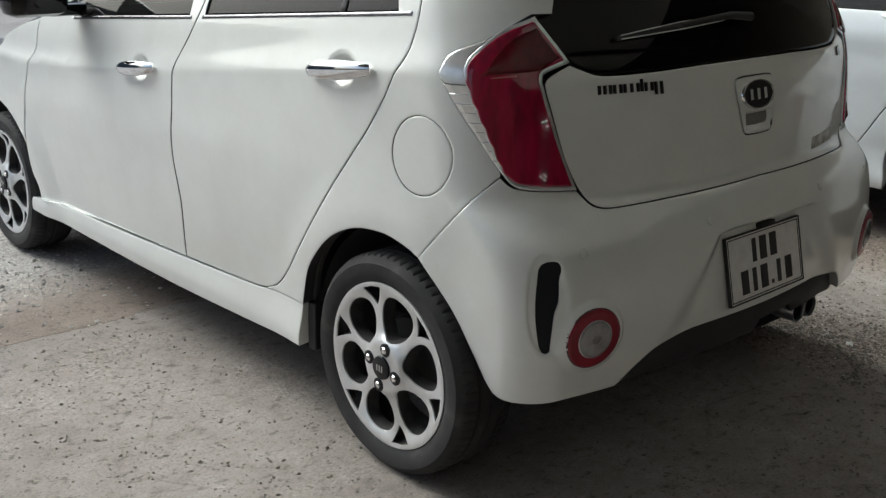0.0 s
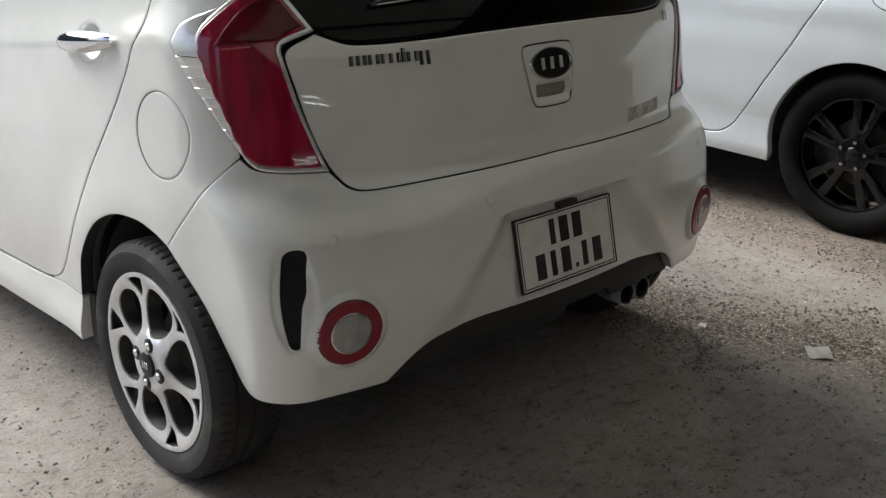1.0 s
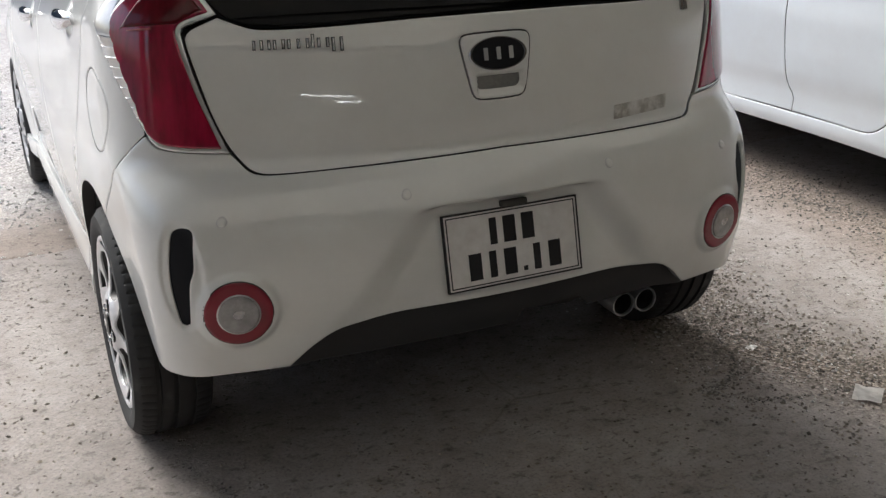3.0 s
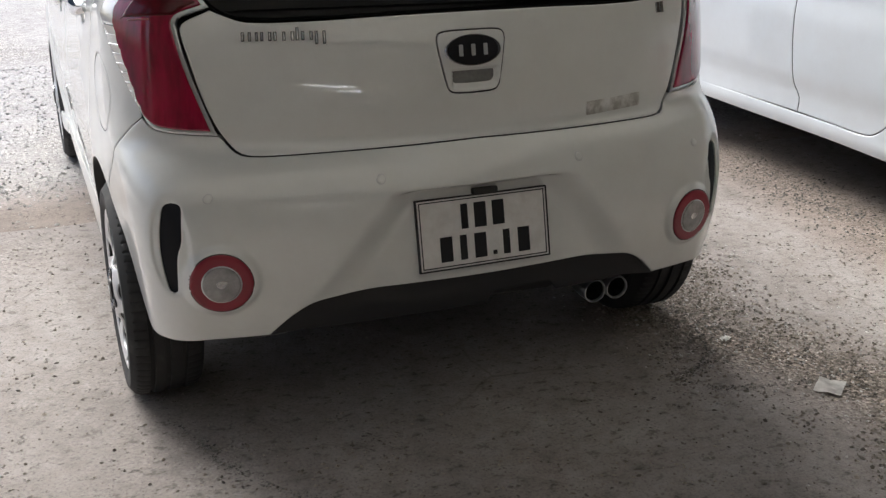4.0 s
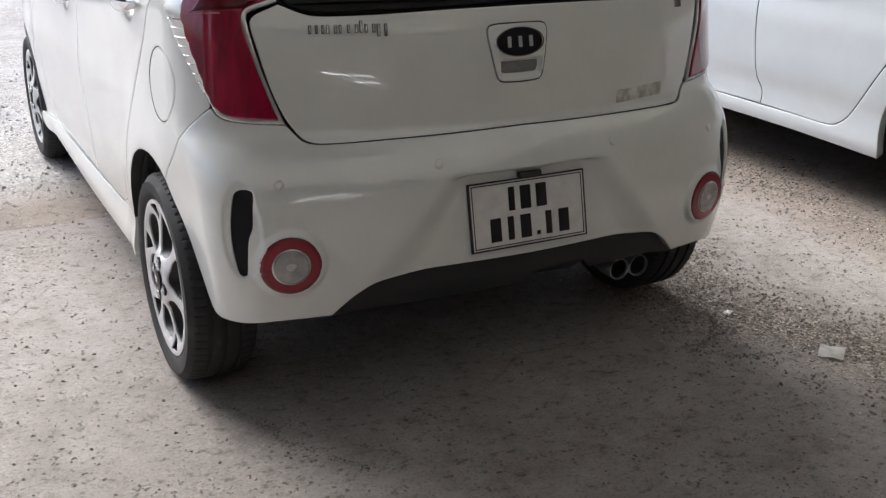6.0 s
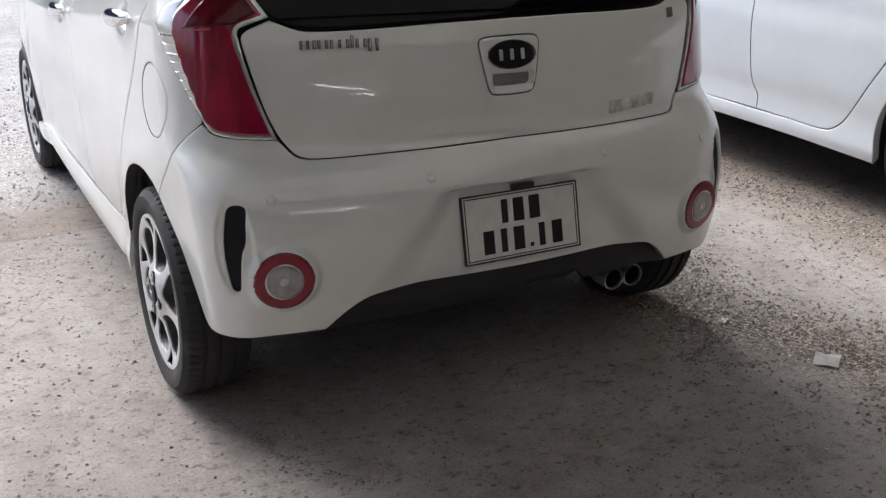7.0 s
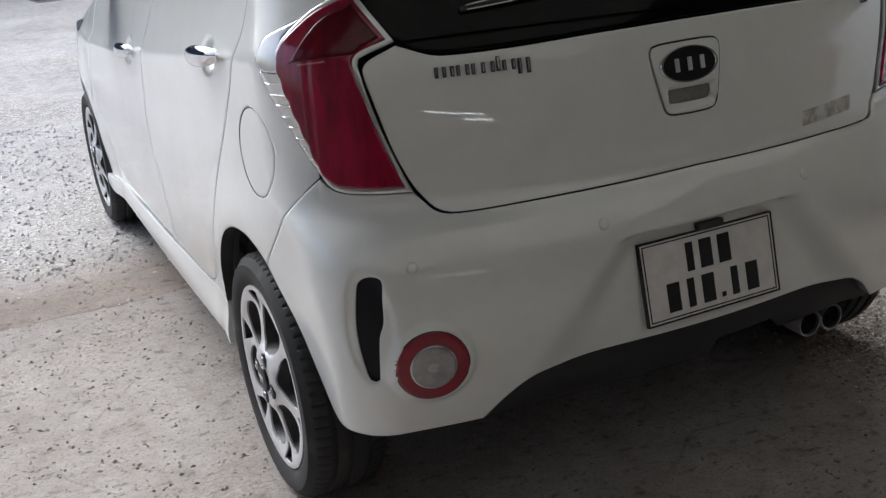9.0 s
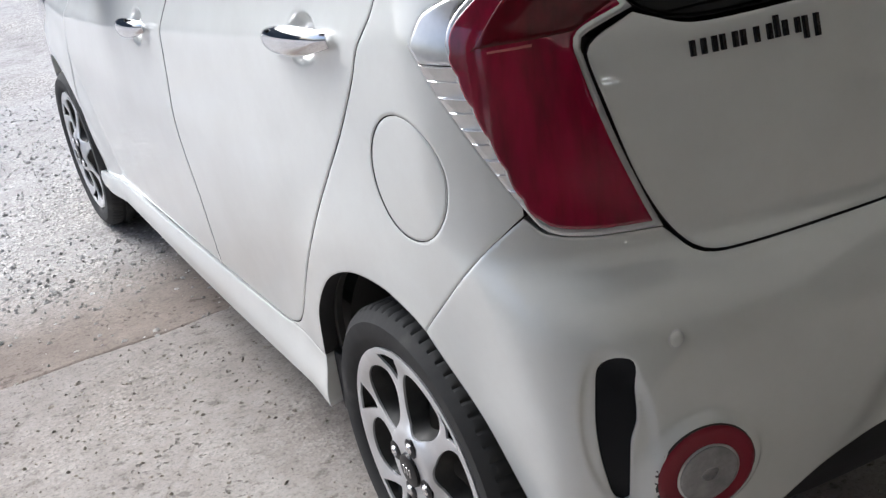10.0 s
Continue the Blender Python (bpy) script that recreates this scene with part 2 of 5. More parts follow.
    link(m, brown, 0, pale, 1)
    link(m, pale, 0, bsdf(m), "Base Color")
    h0 = node(m, "ShaderNodeBump", Distance=.011)
    link(m, mask, 0, h0, "Strength")
    link(m, crumb, "Distance", h0, "Height")
    h1 = node(m, "ShaderNodeBump", Strength=.55, Distance=.006)
    h2 = node(m, "ShaderNodeBump", Strength=.5, Distance=.002)
    link(m, mid, 0, h1, "Height")
    link(m, h0, 0, h1, "Normal")
    link(m, fine, 0, h2, "Height")
    link(m, h1, 0, h2, "Normal")
    h3 = node(m, "ShaderNodeBump", Strength=.6, Distance=.005)
    link(m, worn, 0, h3, "Height")
    link(m, h2, 0, h3, "Normal")
    h4 = node(m, "ShaderNodeBump", Distance=.006)
    deep = node(m, "ShaderNodeMath")
    deep.operation = "MULTIPLY"
    deep.inputs[1].default_value = .9
    link(m, where, 0, deep, 0)
    link(m, deep, 0, h4, "Strength")
    link(m, hole_dark, 0, h4, "Height")
    link(m, h3, 0, h4, "Normal")
    link(m, h4, 0, bsdf(m), "Normal")
    return m


GROUND = ground_material()


def stone_material(name, pale, green=.92, blue=.83):
    m = mat(name, (.3, .28, .26), .9)
    g = node(m, "ShaderNodeNewGeometry")
    r = ramp(m, g, "Random Per Island", [(p, (v * pale, v * green * pale, v * blue * pale)) for p, v in ((0, .15), (.25, .22), (.6, .32), (1, .46))])
    c = coords(m)
    n = node(m, "ShaderNodeTexNoise", Scale=200, Detail=3)
    link(m, c, "Object", n, "Vector")
    r2 = ramp(m, n, 0, [(.3, (.7, .7, .7)), (.7, (1.1, 1.1, 1.1))])
    x = node(m, "ShaderNodeMixRGB", Fac=1.0)
    x.blend_type = "MULTIPLY"
    link(m, r, 0, x, 1)
    link(m, r2, 0, x, 2)
    link(m, x, 0, bsdf(m), "Base Color")
    return m


STONE = stone_material("loose_stone", 1.0)
# pale gravel, its colour raised further for the overexposed yard
PALE_STONE = stone_material("pale_stone", 1.65, .95, .89)
DARK_STONE = stone_material("dark_stone", .55)
BROWN_STONE = stone_material("brown_crumbs", .80, .87, .72)


# ---- mesh helpers ----
def mesh_object(name, verts, faces, material, parent=None, label="", normals=None, smooth=True, at=None):
    me = bpy.data.meshes.new(name)
    me.from_pydata([tuple(v) for v in verts], [], [tuple(f) for f in faces])
    me.materials.append(material)
    if smooth:
        me.polygons.foreach_set("use_smooth", [True] * len(me.polygons))
    me.update()
    if normals is not None:
        me.normals_split_custom_set_from_vertices([tuple(n) for n in normals])
    ob = new(name, me)
    if parent:
        ob.parent = parent
    if at is not None:
        ob.matrix_basis = at
    if label:
        tagged(ob, label)
    return ob


def part(name, bm, material, parent, label="", smooth=False, at=None):
    me = bpy.data.meshes.new(name)
    bmesh.ops.recalc_face_normals(bm, faces=bm.faces)
    bm.to_mesh(me)
    bm.free()
    me.materials.append(material)
    if smooth:
        me.polygons.foreach_set("use_smooth", [True] * len(me.polygons))
        me.set_sharp_from_angle(angle=radians(40))
    ob = new(name, me)
    if parent:
        ob.parent = parent
    if at is not None:
        ob.matrix_basis = at
    if label:
        tagged(ob, label)
    return ob


def box(bm, size, centre, bevel=0.0, turn=None):
    m = Matrix.Translation(centre) @ (turn or Matrix.Identity(4)) @ Matrix.Diagonal((*size, 1))
    vs = bmesh.ops.create_cube(bm, size=1, matrix=m)["verts"]
    if bevel:
        es = list({e for v in vs for e in v.link_edges})
        bmesh.ops.bevel(bm, geom=es, offset=bevel, segments=2, affect="EDGES", profile=.5)
    return bm


def tube(points, radius, sides=10, caps=True):
    """A swept tube; radius may be one for each point."""
    bm = bmesh.new()
    pts = [Vector(p) for p in points]
    rad = radius if isinstance(radius, (list, tuple)) else [radius] * len(pts)
    loops = []
    for i, p in enumerate(pts):
        d = (pts[min(i + 1, len(pts) - 1)] - pts[max(i - 1, 0)]).normalized()
        q = d.to_track_quat("Z", "Y")
        loops.append([bm.verts.new(p + q @ Vector((math.cos(a) * rad[i], math.sin(a) * rad[i], 0)))
                      for a in (2 * math.pi * k / sides for k in range(sides))])
    for a, b in zip(loops, loops[1:]):
        for k in range(sides):
            bm.faces.new((a[k], a[(k + 1) % sides], b[(k + 1) % sides], b[k]))
    if caps:
        bm.faces.new(loops[0][::-1])
        bm.faces.new(loops[-1])
    return bm


def lathe(profile, n=64, close=False):
    """Turn (radius, x) pairs round the x axis."""
    bm = bmesh.new()
    loops = [[bm.verts.new((x, r * math.cos(a), r * math.sin(a))) for a in (2 * math.pi * k / n for k in range(n))] for r, x in profile]
    pairs = list(zip(loops, loops[1:])) + ([(loops[-1], loops[0])] if close else [])
    for a, b in pairs:
        for k in range(n):
            bm.faces.new((a[k], a[(k + 1) % n], b[(k + 1) % n], b[k]))
    return bm


def lathe_y(profile, n):
    """A ring of revolution about y from (radius, y) pairs."""
    bm = bmesh.new()
    rows = [[bm.verts.new((r * math.cos(a), y, r * math.sin(a))) for a in (2 * math.pi * i / n for i in range(n))] for r, y in profile]
    for a, b in zip(rows, rows[1:]):
        for i in range(n):
            bm.faces.new((a[i], a[(i + 1) % n], b[(i + 1) % n], b[i]))
    return bm


def in_poly(p, loop):
    x, y = p[:, 0][:, None], p[:, 1][:, None]
    a, b = loop, np.roll(loop, -1, 0)
    cross = ((a[:, 1] > y) != (b[:, 1] > y)) & (x < (b[:, 0] - a[:, 0]) * (y - a[:, 1]) / (b[:, 1] - a[:, 1] + 1e-12) + a[:, 0])
    return cross.sum(1) % 2 == 1


def far_from(p, loop, d):
    out = np.full(len(p), 1e9)
    a, b = loop, np.roll(loop, -1, 0)
    for i in range(0, len(p), 2000):
        q = p[i:i + 2000, None, :]
        ab = b - a
        t = np.clip(((q - a) * ab).sum(-1) / ((ab ** 2).sum(-1) + 1e-12), 0, 1)
        out[i:i + 2000] = np.linalg.norm(q - a - t[..., None] * ab, axis=-1).min(1)
    return out > d


def area(loop):
    a, b = loop, np.roll(loop, -1, 0)
    return (a[:, 0] * b[:, 1] - a[:, 1] * b[:, 0]).sum() / 2


def curve(points, pitch=.014, closed=True):
    """A smooth outline through points; a third value marks a corner."""
    n = len(points)
    p = np.array([q[:2] for q in points], float)
    corner = [len(q) > 2 for q in points]
    out = []
    for i in range(n if closed else n - 1):
        a, b = p[i], p[(i + 1) % n]
        ta = (b - p[i - 1]) / 2 if not corner[i] and (closed or i > 0) else b - a
        tb = (p[(i + 2) % n] - a) / 2 if not corner[(i + 1) % n] and (closed or i + 2 < n) else b - a
        length = np.linalg.norm(b - a)
        ta, tb = (t * min(1, 1.0 * length / (np.linalg.norm(t) + 1e-9)) for t in (ta, tb))
        k = max(1, int(length / pitch + .5))
        for u in np.arange(k) / k:
            out.append((2 * u ** 3 - 3 * u ** 2 + 1) * a + (u ** 3 - 2 * u ** 2 + u) * ta + (3 * u ** 2 - 2 * u ** 3) * b + (u ** 3 - u ** 2) * tb)
    if not closed:
        out.append(p[-1])
    out = np.array(out)
    return out if not closed or area(out) > 0 else out[::-1].copy()


def inset(loop, d):
    """A counter-clockwise loop moved inwards by d."""
    t = np.roll(loop, -1, 0) - np.roll(loop, 1, 0)
    t /= np.linalg.norm(t, axis=1, keepdims=True) + 1e-12
    return loop + d * np.stack([-t[:, 1], t[:, 0]], 1)


def fill(outer, holes, step, more=None):
    """Triangles of a plane outline with holes: points, triangles, and each rim as a range."""
    from mathutils.geometry import delaunay_2d_cdt
    loops = [outer] + list(holes)
    lo, hi = outer.min(0), outer.max(0)
    gx, gy = np.meshgrid(np.arange(lo[0], hi[0] + step, step), np.arange(lo[1], hi[1] + step, step * .87))
    gx = gx + (np.arange(gx.shape[0]) % 2)[:, None] * step / 2
    g = np.stack([gx.ravel(), gy.ravel()], 1)
    g = g[in_poly(g, outer)]
    if len(g):
        g = g[far_from(g, outer, step * .45)]
    for h in holes:
        if len(g):
            g = g[~in_poly(g, h)]
        if len(g):
            g = g[far_from(g, h, step * .45)]
    # a row of points just inside every rim keeps its rolled edge narrow
    rows = [inset(outer, .0055)] + [inset(h, -.0055) for h in holes]
    rows = np.concatenate(rows + ([more] if more is not None else []))
    rows = rows[in_poly(rows, outer)]
    rows = rows[far_from(rows, outer, .004)]
    for h in holes:
        rows = rows[~in_poly(rows, h)]
        rows = rows[far_from(rows, h, .004)]
    if len(g) and len(rows) and step > .007:
        away = np.full(len(g), 1e9)
        for i in range(0, len(g), 500):
            away[i:i + 500] = ((g[i:i + 500, None] - rows) ** 2).sum(-1).min(1)
        g = np.concatenate([rows, g[away > (step * .3) ** 2]])
    pts, edges, rims = [], [], []
    for lp in loops:
        k = len(pts)
        pts += [tuple(q) for q in lp]
        edges += [(k + i, k + (i + 1) % len(lp)) for i in range(len(lp))]
        rims.append((k, len(lp)))
    pts += [tuple(q) for q in g]
    v, _, f, _, _, _ = delaunay_2d_cdt([Vector(q) for q in pts], edges, [], 0, 1e-6)
    v = np.array([tuple(q) for q in v])
    f = np.array([tuple(t) for t in f])
    c = v[f].mean(1)
    keep = in_poly(c, outer)
    for h in holes:
        keep &= ~in_poly(c, h)
    f = f[keep]
    a = v[f]
    turn = np.cross(a[:, 1] - a[:, 0], a[:, 2] - a[:, 0])
    f[turn < 0] = f[turn < 0][:, ::-1]
    return v, f, rims


def rim_verts(v, loop):
    """Indices of a rim's points after the filling."""
    return [int(np.argmin(((v - q) ** 2).sum(1))) for q in loop]


def panel(name, loop, material, parent, surface, side=1, holes=(), out=0.0, gap=.002, depth=.014, step=.03, label="", rise=None, lip=.0015, seal=False, more=None, facet=False):
    """A pressed sheet on a car's skin, cut along loop, its edges rolled in."""
    if side < 0:
        loop, holes = loop[::-1] * (-1, 1), [h[::-1] * (-1, 1) for h in holes]
    outer = inset(loop, gap)
    cut = [inset(h, -gap) for h in holes]
    if more is not None and side < 0:
        more = more * (-1, 1)
    v, f, _ = fill(outer, cut, step, more)

    def skin(s, z):
        q, m = surface(s, z, 0)
        return q + m * (np.zeros(len(s)) + out + (rise(np.abs(s), z) if rise else 0))[:, None], m
    p, n = skin(v[:, 0], v[:, 1])
    if rise:
        e = .0025
        n = np.cross(skin(v[:, 0] + e, v[:, 1])[0] - skin(v[:, 0] - e, v[:, 1])[0], skin(v[:, 0], v[:, 1] + e)[0] - skin(v[:, 0], v[:, 1] - e)[0])
        n /= np.linalg.norm(n, axis=1, keepdims=True) + 1e-12
    rims = [(outer, 1), *((h, -1) for h in cut)]
    V, N, T = [p], [n], [tuple(t) for t in f]
    count = len(p)
    nn = n.copy()
    for lp, sign in rims:
        ids = np.array(rim_verts(v, lp))
        q = p[ids]
        t = np.roll(q, -1, 0) - np.roll(q, 1, 0)
        o = np.cross(t, n[ids]) * sign
        o /= np.linalg.norm(o, axis=1, keepdims=True) + 1e-12
        nn[ids] = n[ids] + .5 * o
        nn[ids] /= np.linalg.norm(nn[ids], axis=1, keepdims=True)
        V[0][ids] -= n[ids] * lip
        V += [q - n[ids] * lip, q - n[ids] * depth]
        N += [o, o]
        k = len(ids)
        for i in range(k):
            j = (i + 1) % k
            face = (count + i, count + k + i, count + k + j, count + j)
            T.append(face if sign > 0 else face[::-1])
        count += 2 * k
    N[0] = nn
    ob = mesh_object(name, np.concatenate(V), T, material, parent, label, None if facet else np.concatenate(N), not facet)
    if seal:
        ob.data.materials.append(BLACK)
        ob.data.polygons.foreach_set("material_index", [0] * len(f) + [1] * (len(T) - len(f)))
    return ob


def both(half):
    """A whole outline from its right half, which runs from the middle to the middle."""
    r = np.array(half)
    left = r[::-1] * (-1, 1)
    w = np.concatenate([r, left[1:-1]])
    return w if area(w) > 0 else w[::-1].copy()


# ---- the hatchback's skin: a closed plan outline for every height ----
YC = 0.45


def table(zs, vs, soft=9):
    """A smooth curve through a few stations."""
    zs, vs = np.array(zs, float), np.array(vs, float)
    slope = np.gradient(vs, zs)
    g = np.linspace(zs[0], zs[-1], 500)
    i = np.clip(np.searchsorted(zs, g, side="right") - 1, 0, len(zs) - 2)
    h = zs[i + 1] - zs[i]
    u = (g - zs[i]) / h
    v = ((2 * u ** 3 - 3 * u ** 2 + 1) * vs[i] + (u ** 3 - 2 * u ** 2 + u) * h * slope[i]
         + (3 * u ** 2 - 2 * u ** 3) * vs[i + 1] + (u ** 3 - u ** 2) * h * slope[i + 1])
    k = np.hanning(soft + 2)
    v = np.convolve(np.pad(v, (soft + 2) // 2, mode="edge"), k / k.sum(), "valid")
    return lambda z: np.interp(z, g, v)


HALF = table([.10, .20, .30, .45, .60, .73, .85, .95, .974, .982, .988, 1.03, 1.11, 1.25, 1.42, 1.5],
             [.75, .765, .776, .79, .799, .802, .797, .791, .7892, .7875, .7855, .7705, .748, .69, .61, .58], 3)
REAR = table([.10, .20, .30, .43, .52, .56, .60, .64, .675, .70, .725, .775, .825, .875, .925, .975, 1.0, 1.08, 1.2, 1.35, 1.5],
             [-.44, -.485, -.52, -.542, -.545, -.543, -.538, -.529, -.5125, -.495, -.4715, -.4675, -.463, -.4555, -.445, -.432, -.4245, -.39, -.32, -.21, -.10], 9)
CROWN = table([.10, .60, .70, .75, 1.0, 1.5], [.215, .215, .235, .268, .262, .27], 25)
ROUND = table([.10, .60, .75, 1.0, 1.5], [.095, .095, .13, .155, .18], 25)
FRONT = table([.10, .25, .50, .70, .86, .93, .97, 1.0, 1.42, 1.5], [2.95, 3.0, 3.03, 3.0, 2.85, 2.6, 2.25, 2.08, 1.35, 1.2], 9)


def ease(a, b, v):
    u = np.clip((v - a) / (b - a), 0, 1)
    return u * u * (3 - 2 * u)


def inside(x, y, z):
    """Below zero within the plan outline at height z."""
    x = np.abs(x)
    tilt = z + .115 * (np.clip(y, -.3, 2.2) - .066) * ease(.55, .85, z) * (1 - ease(1.25, 1.4, z))
    g1 = x - (HALF(tilt) - .066 * np.clip(.3 - y, 0, None) ** 2 - .09 * np.clip(y - 2.0, 0, None) ** 2)
    g2 = np.maximum(REAR(z) + CROWN(z) * x * x - y, y - FRONT(z) + .25 * x * x)
    r = ROUND(z)
    return np.minimum(-r, np.maximum(g1, g2)) + np.hypot(np.maximum(g1 + r, 0), np.maximum(g2 + r, 0))


def dent(x, y, z):
    """How far the skin moves along x (outwards) and y where it is pressed in or out."""
    ax = np.abs(x)
    rearward = ease(.0, -.2, y)
    # the tub round the number plate
    edge = .205 + (.62 - z) * .80
    tub = ease(-.045, .070, edge - ax) * ease(.631, .615, z) * ease(.34, .42, z)
    dy = tub * (.020 + .022 * ease(.42, .60, z)) * rearward
    # the pods of the round reflectors and the hollow of the corner vents
    pod = np.hypot((ax - .606), (z - .454))
    dy = dy - .012 * ease(.089, .068, pod) * rearward
    vent = np.hypot((ax - .703) / .040, (z - .531) / .114)
    dy = dy + .008 * ease(1.04, .80, vent) * rearward * ease(.066, .080, pod)
    # the hollows behind the door handles
    dx = 0
    for hy, hz in ((.180, .968), (1.195, .854)):
        bowl = np.hypot((y - hy) / .066, (z - hz) / .043)
        dx = dx - .022 * ease(1.0, .35, bowl) * (ax > .6)
    for wy, wz, amount in ((0, .278, .010), (2.385, .262, .016)):
        lip = np.hypot(y - wy, z - wz)
        dx = dx + amount * ease(.50, .345, lip) * (ax > .6) * ease(-.25, -.10, y)
    return dx, dy


class Skin:
    """A car's outer surface: s metres round the outline from the tail's middle (left side: s < 0), z the height."""

    def __init__(self, within, press, middle, reach):
        self.within, self.press, self.middle, self.reach = within, press, middle, reach
        self.phi = np.linspace(0, math.pi, 3001)
        c = self.ring(self.phi, .6)
        self.arc = np.concatenate([[0], np.cumsum(np.linalg.norm(np.diff(c, axis=0), axis=1))])
        self.known = {}

    def ring(self, phi, z):
        phi, z = np.broadcast_arrays(np.asarray(phi, float), np.asarray(z, float))
        dx, dy = np.sin(phi), -np.cos(phi)
        a, b = np.zeros(phi.shape), np.full(phi.shape, self.reach)
        for _ in range(34):
            m = (a + b) / 2
            hit = self.within(m * dx, self.middle + m * dy, z) < 0
            a, b = np.where(hit, m, a), np.where(hit, b, m)
        return np.stack([a * dx, self.middle + a * dy, z], -1)

    def at(self, s, z):
        p = self.ring(np.interp(np.abs(s), self.arc, self.phi), z)
        if self.press:
            dx, dy = self.press(p[..., 0], p[..., 1], z)
            p[..., 0] += dx
            p[..., 1] += dy
        p[..., 0] *= np.where(s < 0, -1, 1)
        return p

    def __call__(self, s, z, out=0.0):
        s, z = np.broadcast_arrays(np.asarray(s, float), np.asarray(z, float))
        e = .004
        p = self.at(s, z)
        n = np.cross(self.at(s + e, z) - self.at(s - e, z), self.at(s, z + e) - self.at(s, z - e))
        n /= np.linalg.norm(n, axis=-1, keepdims=True) + 1e-12
        return p + n * out, n

    def row(self, z):
        z = round(z, 4)
        if z not in self.known:
            self.known[z] = self.ring(self.phi[::3], z)
        return self.known[z]

    def X(self, x, z, *corner):
        """The outline's place at x on the tail."""
        c = self.row(z)
        k = int(np.argmax(c[:, 0]))
        return (float(np.interp(np.interp(x, c[:k + 1, 0], self.phi[::3][:k + 1]), self.phi, self.arc)), z, *corner)

    def Y(self, y, z, *corner):
        """The outline's place at y along the flank."""
        c = self.row(z)
        return (float(np.interp(np.interp(y, c[:, 1], self.phi[::3]), self.phi, self.arc)), z, *corner)


hatch_skin = Skin(inside, dent, YC, 3.2)


# ---- wheels ----
def tyre_mesh(name, radius, rim, width, n=360):
    """A tyre with ribs, grooves and shoulder notches, its outer side towards -x."""
    w = width / 2
    prof = [(rim, -w * .80), (rim + .008, -w * .90), (rim + (radius - rim) * .40, -w), (rim + (radius - rim) * .70, -w * .99),
            (radius - .016, -w * .93), (radius - .006, -w * .84), (radius - .001, -w * .74)]
    for g in (-.42, 0, .42):
        prof += [(radius, w * (g - .07)), (radius - .007, w * (g - .055)), (radius - .007, w * (g + .055)), (radius, w * (g + .07))]
    prof += [(radius - .001, w * .74), (radius - .006, w * .84), (radius - .016, w * .93), (rim + (radius - rim) * .5, w), (rim, w * .8)]
    V, F = [], []
    m = len(prof)
    for k in range(n):
        a = 2 * math.pi * k / n
        for i, (r, x) in enumerate(prof):
            notch = (.0015 if i in (5, m - 4) else .0048) if (k % 5 == 0 and i in (5, 6, m - 4, m - 5)) else 0
            V.append((x, (r - notch) * math.cos(a), (r - notch) * math.sin(a)))
    for k in range(n):
        for i in range(m - 1):
            a, b = k * m + i, ((k + 1) % n) * m + i
            F.append((a, a + 1, b + 1, b))
    return V, F


def disc_part(name, loop, holes, material, parent, height, depth, step=.012, label="", at=None, lip=.0012):
    """A plate in the wheel's plane (outer side towards -x), bulged by height(r), with walls depth deep round its edges."""
    v, f, _ = fill(loop, holes, step)
    r = np.hypot(v[:, 0], v[:, 1])
    p = np.stack([-height(r), v[:, 0], v[:, 1]], 1)
    V, T = [p], [tuple(t[::-1]) for t in f]
    count = len(p)
    for lp, sign in [(loop, 1)] + [(h, -1) for h in holes]:
        ids = np.array(rim_verts(v, lp))
        V[0][ids, 0] += lip
        q = V[0][ids]
        V += [q, q + (depth, 0, 0)]
        k = len(ids)
        for i in range(k):
            j = (i + 1) % k
            face = (count + i, count + j, count + k + j, count + k + i)
            T.append(face if sign > 0 else face[::-1])
        count += 2 * k
    ob = mesh_object(name, np.concatenate(V), T, material, parent, label, at=at)
    ob.data.set_sharp_from_angle(angle=radians(35))
    return ob


def ellipse(cx, cy, a, b, n=32, turn=0.0):
    t = np.arange(n) * 2 * math.pi / n
    x, y = a * np.cos(t), b * np.sin(t)
    return np.stack([cx + x * math.cos(turn) - y * math.sin(turn), cy + x * math.sin(turn) + y * math.cos(turn)], 1)


def empty(name, parent=None, at=None):
    ob = new(name)
    ob.empty_display_size = .1
    if parent:
        ob.parent = parent
    if at is not None:
        ob.matrix_basis = at
    return ob


